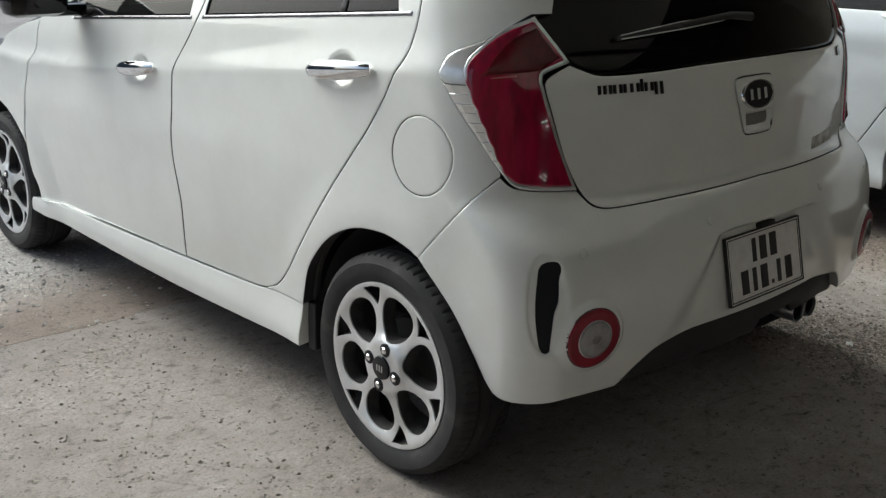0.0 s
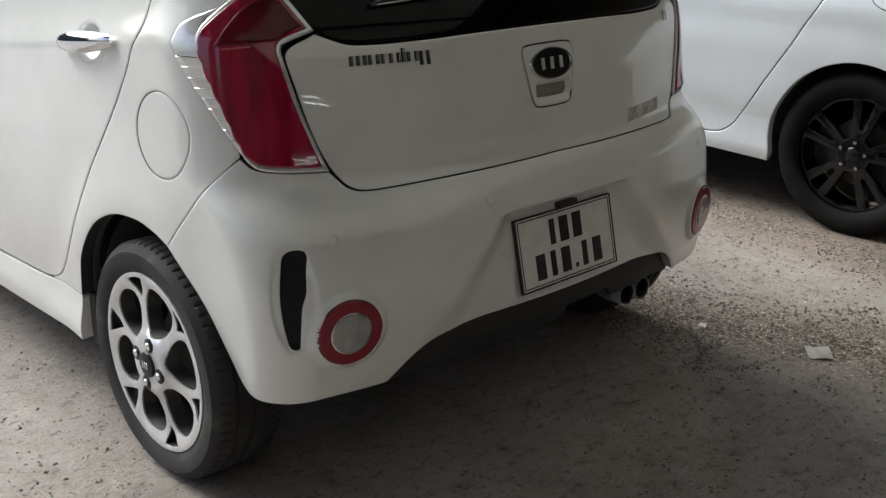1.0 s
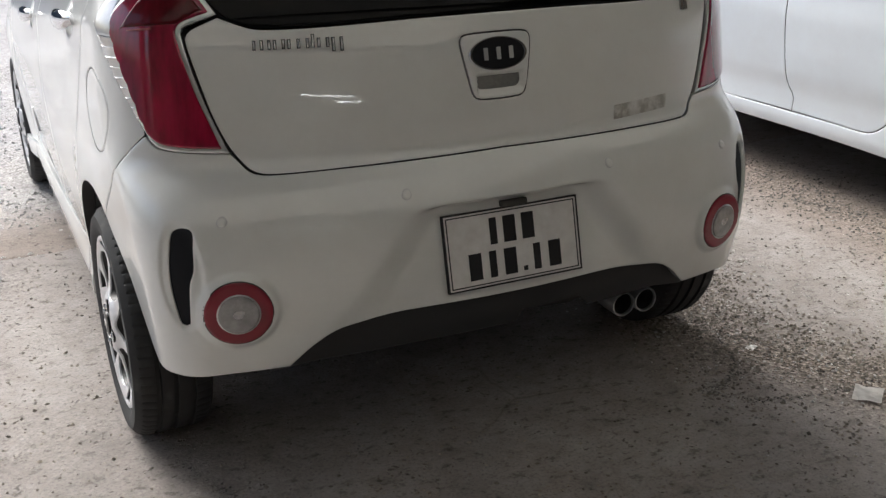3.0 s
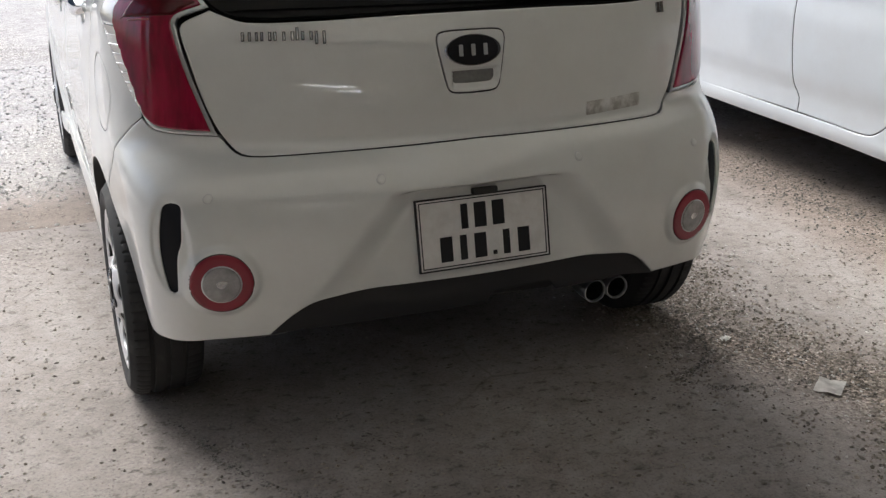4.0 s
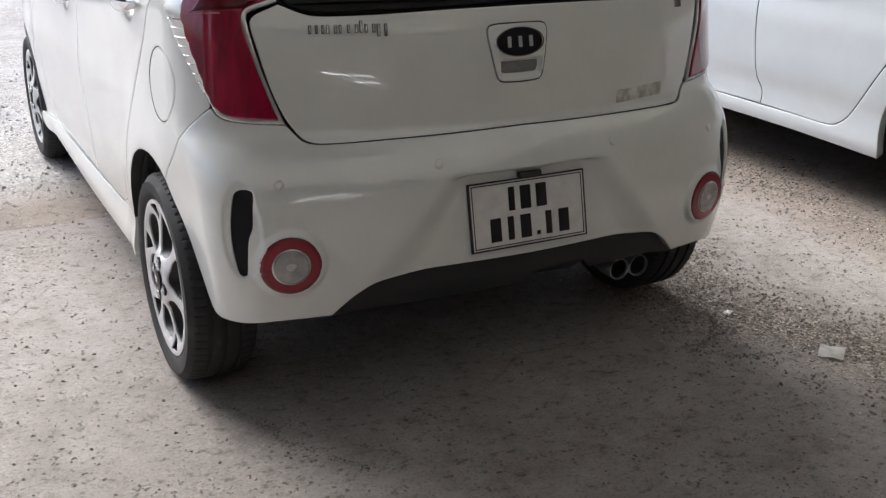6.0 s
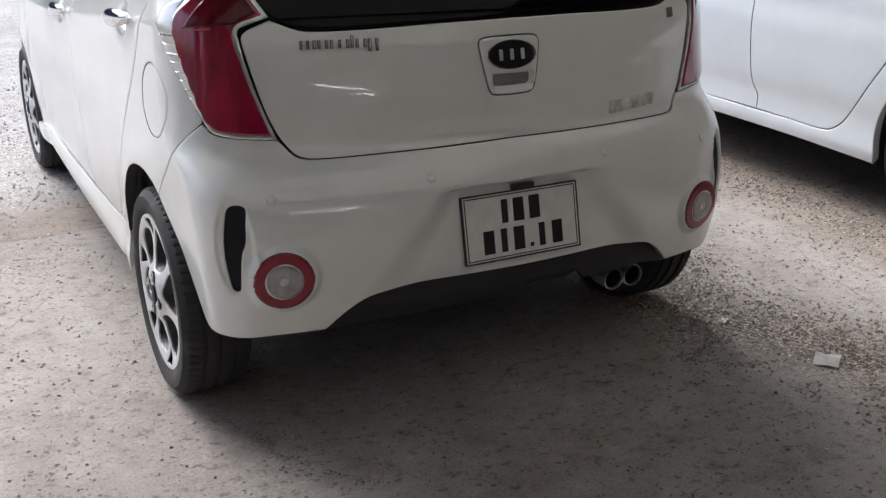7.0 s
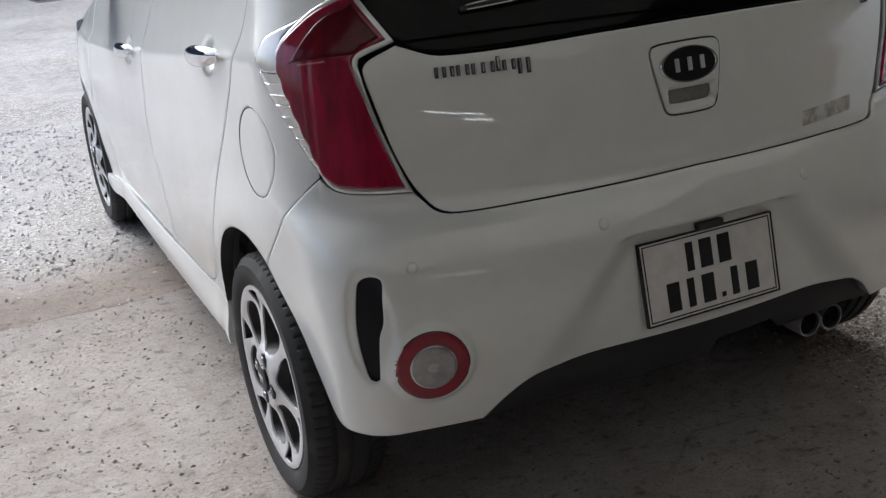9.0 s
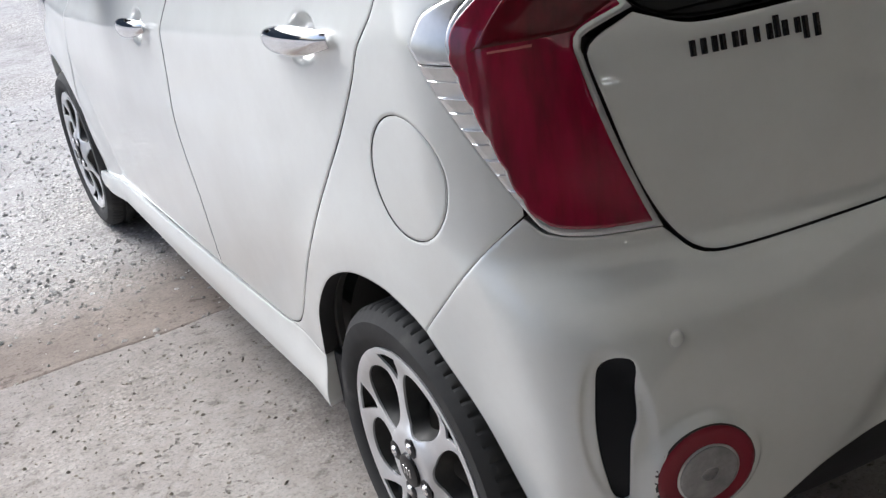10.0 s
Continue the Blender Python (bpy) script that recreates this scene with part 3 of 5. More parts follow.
def hatch_wheel(car, at):
    """Six-hole alloy with small pockets at its rim, four bolts, on a low tyre."""
    V, F = tyre_mesh("tyre", .278, .203, .182)
    wheel = mesh_object("wheel", V, F, RUBBER, car, "low-profile black tyre on a silver six-hole alloy rim", at=at)
    wheel.data.set_sharp_from_angle(angle=radians(32))
    dish = lambda r: .085 + .010 * ease(.085, .062, r) - .010 * ease(.05, .15, r) + .010 * ease(.16, .205, r)
    holes = []
    for k in range(6):
        a = radians(60 * k + 44)
        egg = []
        for j in range(36):
            t = 2 * math.pi * j / 36
            rr = .1270 + .0570 * math.cos(t)
            ww = (.0550 + .012 * math.cos(t)) * math.sin(t)
            egg.append((rr * math.cos(a) - ww * math.sin(a), rr * math.sin(a) + ww * math.cos(a)))
        holes.append(np.array(egg))
        b = a + radians(30)
        tri = [(.1945, -.033), (.1985, 0), (.1945, .033), (.150, 0)]
        pts = [(r * math.cos(b) - w * math.sin(b), r * math.sin(b) + w * math.cos(b)) for r, w in tri]
        holes.append(curve([(*q, 1) for q in pts], .006))
    holes = [h if area(h) > 0 else h[::-1].copy() for h in holes]
    rim = disc_part("rim", ellipse(0, 0, .2085, .2085, 96), holes, ALLOY, wheel, dish, .004, .011, "machined silver alloy face")
    walls = bmesh.new()
    for h in holes:
        big = np.hypot(*(h - h.mean(0)).T).max() > .03
        r = np.hypot(h[:, 0], h[:, 1])
        c = h.mean(0)
        front = [walls.verts.new((-dish(np.hypot(*q)) + .0052, *q)) for q in h]
        back = [walls.verts.new((-dish(np.hypot(*q)) + (.036 if big else .012), *(c + (q - c) * (.86 if big else .7)))) for q in h]
        for i in range(len(h)):
            j = (i + 1) % len(h)
            walls.faces.new((front[i], front[j], back[j], back[i]))
        if not big:
            walls.faces.new(back)
    part("pocket_wall", walls, ALLOY_IN, rim, "dark painted walls of the rim's holes", True)
    part("barrel", lathe([(.2095, -.081), (.199, -.073), (.186, -.03), (.180, .03), (.196, .075)], 72), DARK, wheel, "", True)
    part("brake_drum", lathe([(.0, .0), (.10, .0), (.108, .01), (.108, .05)], 48), DARK, wheel, "", True)
    part("hub_cap", lathe([(.0, -.103), (.022, -.1025), (.029, -.1005), (.0305, -.094), (.0305, -.08)], 40), BADGE, wheel, "dark round hub cap", True)
    bm = bmesh.new()
    for w in (-.009, 0, .009):
        box(bm, (.002, .004, .016), (-.103, w, 0), .0005)
    part("hub_mark", bm, SATIN, wheel)
    for k in range(4):
        a = radians(90 * k + 14)
        y, z = .050 * math.cos(a), .050 * math.sin(a)
        part("bolt_well", lathe([(.0172, -.080), (.0172, -.0852), (.0158, -.0860), (.0, -.0856)], 20), BADGE, wheel, "", True, Matrix.Translation((-.011, y, z)))
        part("wheel_bolt", lathe([(.0, -.0905), (.0065, -.0902), (.0095, -.0880), (.0095, -.080)], 6), CHROME, wheel, "", False, Matrix.Translation((-.011, y, z)))
    return wheel


def sedan_wheel(car, at):
    """Black alloy with five split spokes."""
    V, F = tyre_mesh("tyre", .314, .224, .205)
    wheel = mesh_object("wheel", V, F, RUBBER_CLEAN, car, "black tyre on a gloss black five-spoke alloy rim", at=at)
    wheel.data.set_sharp_from_angle(angle=radians(32))
    dish = lambda r: .066 + .012 * ease(.15, .06, r) + .004 * ease(.19, .23, r)
    holes = []
    for k in range(5):
        a = radians(72 * k + 54)
        for base, half, inner in ((0, 24, .070), (36, 8.5, .100)):
            b = a + radians(base)
            hw = radians(half)
            pts = [(inner, b - hw * .55), (inner, b + hw * .55), (.210, b + hw * .80), (.215, b), (.210, b - hw * .80)]
            holes.append(curve([(r * math.cos(q), r * math.sin(q), 1) for r, q in pts], .012))
    rim = disc_part("rim", ellipse(0, 0, .228, .228, 96), holes, GLOSS_BLACK, wheel, dish, .03, .016, "gloss black alloy face with split spokes")
    part("barrel", lathe([(.229, -.066), (.218, -.058), (.212, -.02), (.208, .04), (.225, .09)], 72), GLOSS_BLACK, wheel, "", True)
    part("brake_disc", lathe([(.0, -.02), (.13, -.02), (.13, -.008), (.0, -.008)], 48), DARK, wheel, "", True)
    part("hub_cap", lathe([(.0, -.086), (.024, -.085), (.030, -.080), (.030, -.06)], 32), GLOSS_BLACK, wheel, "", True)
    for k in range(5):
        a = radians(72 * k + 18)
        part("wheel_bolt", lathe([(.0, -.092), (.008, -.0915), (.0095, -.088), (.0095, -.06)], 6), CHROME, wheel, "", False,
             Matrix.Translation((0, .052 * math.cos(a), .052 * math.sin(a))))
    return wheel


def wheel_well(car, x_out, x_in, y, z, radius, side):
    """The dark liner behind a wheel arch."""
    bm = bmesh.new()
    n = 28
    rows = []
    for x in (x_out, x_out - .06, x_in):
        rows.append([bm.verts.new((side * x, y + radius * math.cos(a), z + radius * math.sin(a))) for a in np.linspace(radians(-22), radians(164), n)])
    for a, b in zip(rows, rows[1:]):
        for i in range(n - 1):
            bm.faces.new((a[i], a[i + 1], b[i + 1], b[i]))
    bm.faces.new(rows[-1])
    ob = part("wheel_liner", bm, DARK, car, "", True)
    return ob


# ---- the white hatchback ----
def build_hatchback():
    k = hatch_skin
    X, Y = k.X, k.Y
    car = empty("hatchback_car")
    tagged(car, "small white five-door hatchback parked on dusty concrete, dust on its paint", "car", kind="thing")

    # the edges that neighbouring sheets share
    arch = [Y(.352, .335), Y(.338, .37), Y(.302, .456), Y(.212, .551), Y(.109, .602), Y(.003, .615), Y(-.075, .600)]
    shut = [Y(.536, .327), Y(.478, .352), Y(.408, .417), Y(.293, .562), Y(.180, .706), Y(.073, .838), Y(.014, .926), Y(-.013, .979), Y(-.044, 1.034), Y(-.052, 1.119)]
    comb_out = [Y(-.290, .805), Y(-.239, .880), Y(-.192, .942), Y(-.147, 1.000, 1), Y(-.162, 1.039)]
    lens_out = [Y(-.316, .772), Y(-.293, .801), Y(-.267, .859), Y(-.226, .946), Y(-.202, 1.004)]
    lens_top = [Y(-.204, 1.038), X(.678, 1.088), X(.612, 1.117, 1)]
    lens_in = [X(.566, 1.024, 1), X(.632, 1.001), X(.634, .976), X(.615, .881), X(.592, .807), X(.574, .757, 1)]
    lens_low = [X(.655, .762)]
    mid_seam = [Y(.885, 1.08), Y(.915, .997), Y(.975, .895), Y(.985, .748), Y(.99, .611), Y(.972, .476), Y(.988, .300, 1)]
    sill_top = [Y(.50, .328), Y(.606, .317), Y(.988, .300), Y(1.5, .282), Y(2.11, .262)]

    # closely set points along the flank's crease and round the door handles
    crease = [Y(y, .982 - .115 * (y - .066) + d) for y in np.arange(-.05, 2.04, .012) for d in (-.016, -.008, -.002, .004, .012)]
    for hy, hz in ((.180, .968), (1.195, .854)):
        crease += [Y(hy + .082 * r * math.cos(a), hz + .064 * r * math.sin(a)) for r in np.linspace(.1, 1, 9) for a in np.arange(0, 6.28, .9 / (1 + 7 * r))]
    crease = np.array(crease)

    for side in (-1, 1):
        # quarter panel, with the hole of the fuel flap on the left
        flap = curve([Y(-.110 + .0905 * math.cos(a), .8145 + .0885 * math.sin(a)) for a in np.linspace(0, 2 * math.pi, 14)[:-1]], .01)
        q = curve([Y(.350, .334, 1)] + arch[1:] + [Y(-.115, .583, 1), Y(-.190, .668), Y(-.232, .713), Y(-.262, .754), Y(-.292, .793, 1)] + comb_out
                  + [X(.70, 1.072), X(.615, 1.122, 1), X(.572, 1.122, 1), X(.53, 1.2), X(.475, 1.37, 1), Y(.17, 1.385, 1), Y(-.01, 1.25)]
                  + shut[::-1][:-1] + [Y(.536, .327), Y(.50, .328, 1)])
        panel("quarter_panel", q, WHITE, car, k, side, [flap] if side < 0 else [], gap=.0004, depth=.03, step=.024, more=crease, seal=True, lip=.0007)
        if side < 0:
            panel("fuel_flap", flap, WHITE, car, k, side, gap=.0012, step=.02, label="round white fuel flap", seal=True)
        # doors
        rear_glass = curve([Y(.02, 1.112, 1), Y(.86, 1.037, 1), Y(.86, 1.36, 1), Y(.30, 1.36), Y(.12, 1.29)])
        d = curve([Y(.988, .300, 1)] + mid_seam[::-1][1:] + [Y(.93, 1.385, 1), Y(.17, 1.385, 1), Y(-.01, 1.25)] + shut[::-1] + [Y(.606, .317)])
        door = panel("rear_door", d, WHITE, car, k, side, [rear_glass], gap=.0030, step=.024, seal=True, more=crease)
        panel("window", rear_glass, GLASS, door, k, side, out=-.006, gap=.001, step=.06, label="dark tinted glass")
        bar = curve([Y(.236, 1.095, 1), Y(.214, 1.097, 1), Y(.214, 1.33, 1), Y(.236, 1.34, 1)])
        panel("window_divider", bar, BLACK, door, k, side, out=-.002, gap=0, depth=.006, step=.03, label="black bar between the panes")
        belt = curve([Y(-.03, 1.117, 1), Y(.87, 1.036, 1), Y(.87, 1.025, 1), Y(-.03, 1.106, 1)])
        panel("belt_strip", belt, BELT, door, k, side, out=.003, gap=.001, depth=.008, step=.05, label="dark chrome strip under the glass")
        front_glass = curve([Y(.95, 1.03, 1), Y(1.72, .962, 1), Y(1.95, .975, 1), Y(1.45, 1.30), Y(1.30, 1.36, 1), Y(.98, 1.36, 1)])
        fd = curve(mid_seam[:-1] + [Y(.988, .300, 1), Y(1.5, .283), Y(2.02, .263), Y(2.10, .35), Y(2.112, .46), Y(2.06, .76), Y(2.05, .93, 1), Y(1.53, 1.31),
                   Y(1.36, 1.385, 1), Y(.93, 1.385, 1)])
        fdoor = panel("front_door", fd, WHITE, car, k, side, [front_glass], step=.03, seal=True, more=crease)
        panel("window", front_glass, GLASS, fdoor, k, side, out=-.006, gap=.001, step=.06, label="dark tinted glass")
        belt = curve([Y(.93, 1.031, 1), Y(1.75, .962, 1), Y(1.75, .950, 1), Y(.93, 1.019, 1)])
        panel("belt_strip", belt, BELT, fdoor, k, side, out=.003, gap=.001, depth=.008, step=.05, label="dark chrome strip under the glass")
        # chrome door handles: a bowed bar over a hollow
        for owner, y0, y1, z0, z1 in ((door, .290, .062, .956, .983), (fdoor, 1.305, 1.086, .842, .868)):
            pts, rad = [], []
            for u in np.linspace(0, 1, 15):
                y, z = y0 + (y1 - y0) * u, z0 + (z1 - z0) * u
                bow = .006 + .024 * math.sin(math.pi * min(1, max(0, u))) ** .45
                flank = k.ring(np.interp(abs(Y(y, z)[0]), k.arc, k.phi), z)
                pts.append((side * (flank[0] + bow - .004), y, z))
                rad.append(.006 + .0180 * math.sin(math.pi * (u * .92 + .04)) ** .5)
            bm = tube(pts, rad, 14)
            for v in bm.verts:
                v.co.x = side * (abs(v.co.x) * .6 + .4 * np.interp(v.co.y, [y1, y0], [abs(pts[-1][0]), abs(pts[0][0])]) + .006)
            part("door_handle", bm, CHROME, owner, "bowed chrome door handle", True)
        # sill
        s = curve([Y(.350, .334, 1)] + sill_top + [Y(2.14, .205, 1), Y(1.13, .192), Y(.365, .212, 1)])
        panel("side_skirt", s, WHITE, car, k, side, out=.0, gap=.001, depth=.05, step=.02, rise=lambda a, z: .019 * ease(.335, .225, z))
        part("arch_trim", box(bmesh.new(), (.06, .034, .135), (side * .741, .340, .270), .005), BLACK, car, "black trim where the skirt ends")
        # wing and headlamp
        arch_f = [Y(2.385 + .335 * math.cos(a), .262 + .335 * math.sin(a)) for a in np.linspace(radians(155), radians(35), 8)]
        w = curve([Y(2.02, .263, 1), Y(2.07, .24, 1)] + arch_f + [Y(2.70, .50, 1), Y(2.70, .60, 1), Y(2.45, .72), Y(2.38, .84, 1), Y(2.2, .90), Y(2.05, .93, 1),
                   Y(2.06, .76), Y(2.112, .46), Y(2.10, .35)])
        panel("front_wing", w, WHITE, car, k, side, depth=.03, step=.035)
        h = curve([Y(2.70, .60, 1), Y(2.45, .72), Y(2.39, .83, 1), Y(2.72, .78), Y(2.88, .70, 1), Y(2.86, .60, 1)])
        panel("headlamp", h, CLEAR, car, k, side, step=.04, label="clear headlamp glass")
        # tail lamp: bezel, lens, smoked upper corner, chrome comb
        whole = curve(lens_low + lens_out + lens_top + lens_in)
        lamp = panel("tail_lamp", whole, BEZEL, car, k, side, out=.005, gap=.001, step=.022, label="tall red tail lamp in a bright bezel")
        fine = curve(lens_low + lens_out + lens_top + lens_in, .0045)
        lens = inset(fine, .0100)
        lens = lens[far_from(lens, fine, .0096)]
        outer_s = np.interp(lens[:, 1], [p[1] for p in lens_out], [p[0] for p in lens_out])
        tooth = np.mod((lens[:, 1] - .816) / .038, 1.0)
        saw = (.0015 + .0055 * np.sin(math.pi * tooth ** .75) ** .7) * ease(.024, .016, outer_s - lens[:, 0]) * ease(.785, .80, lens[:, 1]) * ease(1.0, .985, lens[:, 1])
        lens[:, 0] += saw
        panel("lens", lens, RED, lamp, k, side, out=.010, gap=0, depth=.010, step=.016, label="deep red lens", lip=.003)
        smoke = curve([X(.640, 1.005, 1), Y(-.232, .994, 1), X(.676, 1.066), X(.618, 1.095, 1), X(.588, 1.032, 1)])
        smoke = inset(smoke, .004)
        # short ledge with its highlight painted on in pale pink
        e0, e1 = X(.640, 1.0)[0], Y(-.243, .991)[0]
        ledge = curve([(e1 + (e0 - e1) * .60, .9975, 1), (e1 + (e0 - e1) * .12, .9930, 1), (e1 + (e0 - e1) * .12, .9955, 1), (e1 + (e0 - e1) * .60, 1.0008, 1)], .006)
        panel("lens_glint", ledge, LEDGE_GLINT, lamp, k, side, out=.0150, gap=0, depth=.006, step=.006, label="ledge between the lenses, its highlight painted pale", lip=.001)
        panel("upper_lens", smoke, SMOKED, lamp, k, side, out=.0135, gap=0, depth=.006, step=.018, label="darker smoked upper lens", lip=.0025)
        crest = curve([Y(-.166, .979, 1)] + comb_out[3:] + [X(.695, 1.074, 1), Y(-.204, 1.038), Y(-.212, .979, 1)], .008)
        panel("lamp_crest", crest, COMB, lamp, k, side, out=.0035, gap=.0006, depth=.01, step=.012, label="smooth silver crest over the ribs")
        # ribs like small roof tiles, each with a ledge at its top
        edge_z = [p[1] for p in comb_out[:4]]
        lens_z = [p[1] for p in lens_out]
        V, F = [], []
        levels = [(.789 + .038 * i + dz, o) for i in range(5) for dz, o in ((0, 0), (.018, .0036), (.0192, .0012), (.0350, .0066), (.0362, .0070), (.0372, .0005))]
        for z, o in levels:
            sa = np.interp(z, edge_z, [p[0] for p in comb_out[:4]]) + .0012
            sb = np.interp(z, lens_z, [p[0] for p in lens_out]) - .016
            if z < .805:
                sa = min(sa, sb + .018)
            for u in np.linspace(0, 1, 5):
                p, nrm = k(np.array([side * (sa + (sb - sa) * u)]), np.array([z]))
                V.append(tuple(p[0] + nrm[0] * (o * min(1, 4 * u) + .0005)))
        for a in range(len(levels) - 1):
            for b in range(4):
                q = (a * 5 + b, a * 5 + b + 1, a * 5 + b + 6, a * 5 + b + 5)
                F.append(q[::-1] if side > 0 else q)
        ribs = mesh_object("chrome_comb", V, F, COMB, lamp, "ribbed silver strip along the lens", smooth=True)
        ribs.data.set_sharp_from_angle(angle=radians(12))

    # inner shell, so that the gaps show dark
    for side in (-1, 1):
        a1 = [Y(.33 * math.cos(a) * 1.05, .278 + .35 * math.sin(a)) for a in np.linspace(radians(170), radians(8), 9)]
        a2 = [Y(2.385 + .35 * math.cos(a), .262 + .35 * math.sin(a)) for a in np.linspace(radians(172), radians(8), 9)]
        nose = k.arc[-1] - .002
        sh = curve([X(.004, .43, 1), X(.38, .42), X(.53, .345), Y(-.34, .335, 1)] + a1 + [Y(.40, .23, 1), Y(2.0, .22, 1)] + a2
                   + [Y(2.78, .26, 1), (nose, .24, 1), (nose, .74, 1), Y(2.6, .78), Y(2.05, .90, 1), Y(1.7, .94), Y(0, 1.09), X(.6, 1.0), X(.004, .985, 1)], .03)
        panel("inner_shell", sh, DARK, car, k, side, out=-.032, gap=0, step=.06)
        for yc, zc in ((0, .278), (2.385, .262)):
            wheel_well(car, .738, .50, yc, zc, .342, side)

    # rear bumper, one sheet from arch to arch
    low = [X(0, .401), X(.26, .401), X(.345, .393), X(.41, .384), X(.460, .354), X(.508, .307, 1), X(.57, .305), X(.645, .303), X(.722, .298), Y(-.322, .308), Y(-.268, .386),
           Y(-.205, .485), Y(-.115, .583, 1), Y(-.190, .668), Y(-.232, .713), Y(-.262, .754), Y(-.292, .790, 1), Y(-.314, .7695), X(.655, .7603), X(.574, .7545, 1), X(.545, .722), X(.507, .7135), X(.33, .7155), X(0, .7205)]
    vent = curve([X(.720, .588), X(.712, .619), X(.694, .630), X(.6775, .625), X(.6785, .590), X(.6825, .545), X(.692, .517), X(.696, .470), X(.6985, .431), X(.7125, .431), X(.7230, .480), X(.7260, .535)], .008)
    vents = [vent, vent[::-1] * (-1, 1)]
    # closely set points along the tub's edge, round the vents and the pods
    dense = [X(x, z) for z in np.arange(.608, .640, .0035) for x in np.arange(.002, .30, .011)]
    dense += [X(.205 + (.62 - z) * .80 + d, z) for z in np.arange(.42, .612, .010) for d in np.arange(-.07, .05, .012)]
    dense += [X(.609 + r * math.cos(a), .454 + r * math.sin(a)) for r in (.072, .077, .082, .087, .092) for a in np.arange(0, 6.28, .12)]
    dense += [X(.703 + .040 * r * math.cos(a), .531 + .114 * r * math.sin(a)) for r in (.76, .82, .88, .94, 1.0, 1.06) for a in np.arange(0, 6.28, .09)]
    dense = np.array(dense)
    dense = np.concatenate([dense, dense * (-1, 1)])
    bumper = panel("rear_bumper", both(curve(low, closed=False)), WHITE, car, k, 1, vents, gap=.0003, depth=.03, step=.02, more=dense, lip=.0008, label="white bumper with a tub for the number plate")
    for side in (-1, 1):
        panel("corner_vent", vent, VENT, bumper, k, side, out=-.004, gap=-.004, step=.015, label="black vent insert in the bumper corner")
        lamp = panel("round_reflector", np.array([X(.609 + .0665 * math.cos(a), .454 + .068 * math.sin(a))[:2] for a in np.linspace(0, 2 * math.pi, 41)[:-1]]),
                     REFLECT, bumper, k, side, out=.004, gap=0, depth=.012, step=.007, label="round red reflector with a clear middle", lip=.003)
        panel("reflector_gap", np.array([X(.609 + .0690 * math.cos(a), .454 + .0705 * math.sin(a))[:2] for a in np.linspace(0, 2 * math.pi, 41)[:-1]]),
              DARK, lamp, k, side, out=.0012, gap=0, depth=.006, step=.007)
        panel("reflector_ring", np.array([X(.609 + .043 * math.cos(a), .454 + .044 * math.sin(a))[:2] for a in np.linspace(0, 2 * math.pi, 37)[:-1]]),
              SATIN, lamp, k, side, out=.0062, gap=0, depth=.004, step=.007)
        panel("clear_middle", np.array([X(.609 + .040 * math.cos(a), .454 + .041 * math.sin(a))[:2] for a in np.linspace(0, 2 * math.pi, 37)[:-1]]),
              CLEAR, lamp, k, side, out=.0085, gap=0, depth=.004, step=.007, label="cloudy clear middle")
        panel("bulb", np.array([X(.609 + .015 * math.cos(a), .456 + .013 * math.sin(a))[:2] for a in np.linspace(0, 2 * math.pi, 25)[:-1]]),
              DULL_CHROME, lamp, k, side, out=.0092, gap=0, depth=.002, step=.007, label="dull bulb behind the clear middle")
        for sx, sz in ((.619, .639), (.248, .659)):
            s0 = X(sx, sz)[0]
            ring_loop = np.array([(s0 + .0115 * math.cos(a), sz + .0115 * math.sin(a)) for a in np.linspace(0, 2 * math.pi, 21)[:-1]])
            sen = panel("parking_sensor", ring_loop, SATIN, bumper, k, side, out=.0012, gap=0, depth=.006, step=.008, label="round parking sensor")
            dot = np.array([(s0 + .0090 * math.cos(a), sz + .0090 * math.sin(a)) for a in np.linspace(0, 2 * math.pi, 21)[:-1]])
            panel("sensor_face", dot, WHITE, sen, k, side, out=.0026, gap=0, depth=.004, step=.008)
    # dark valance below the bumper
    side_x = lambda x, z, *corner: (math.copysign(X(abs(x), z)[0], x), z, *corner)
    val = curve([side_x(x, z, 1) for x, z in ((-.545, .275), (-.44, .292), (-.20, .302), (.02, .305), (.035, .336), (.19, .338), (.22, .305), (.44, .297), (.545, .275), (.545, .345), (.43, .412), (.2, .43),
                 (-.2, .43), (-.43, .412), (-.545, .345))], .02)
    panel("rear_valance", val, BLACK, car, k, 1, (), out=-.026, gap=0, step=.03, label="black plastic valance under the bumper")

    # tailgate with its grip, emblem, lettering and glass
    edge = [X(0, .722), X(.33, .717), X(.506, .715), X(.543, .726), X(.570, .762), X(.598, .830), X(.622, .926), X(.631, .982), X(.617, .999), X(.566, 1.020, 1), X(.550, 1.013), X(.497, .995),
            X(.375, .994), X(.185, 1.000), X(0, 1.002)]
    grip_half = [X(0, .824), X(.050, .827), X(.064, .840), X(.084, .94), X(.078, .957), X(.055, .962), X(0, .963)]
    grip = both(curve(grip_half, .008, False)) - (.007, 0)
    gate = panel("tailgate", both(curve(edge, closed=False)), WHITE, car, k, 1, [grip], gap=.0010, depth=.02, step=.02, label="white tailgate", seal=True)
    hollow = lambda a, z: -.013 * ease(.880, .874, z) * ease(.831, .849, z) * ease(.066, .057, a)
    cup = panel("tailgate_grip", grip, WHITE, gate, k, 1, (), out=.002, gap=.0026, step=.006, label="white grip plate with a finger hollow", rise=hollow)
    # grey sheet darkens the hollow as shade would
    pad = curve([(-.061, .8755, 1), (.052, .8755, 1), (.052, .858), (.042, .8475), (-.052, .8475), (-.061, .858)], .006)
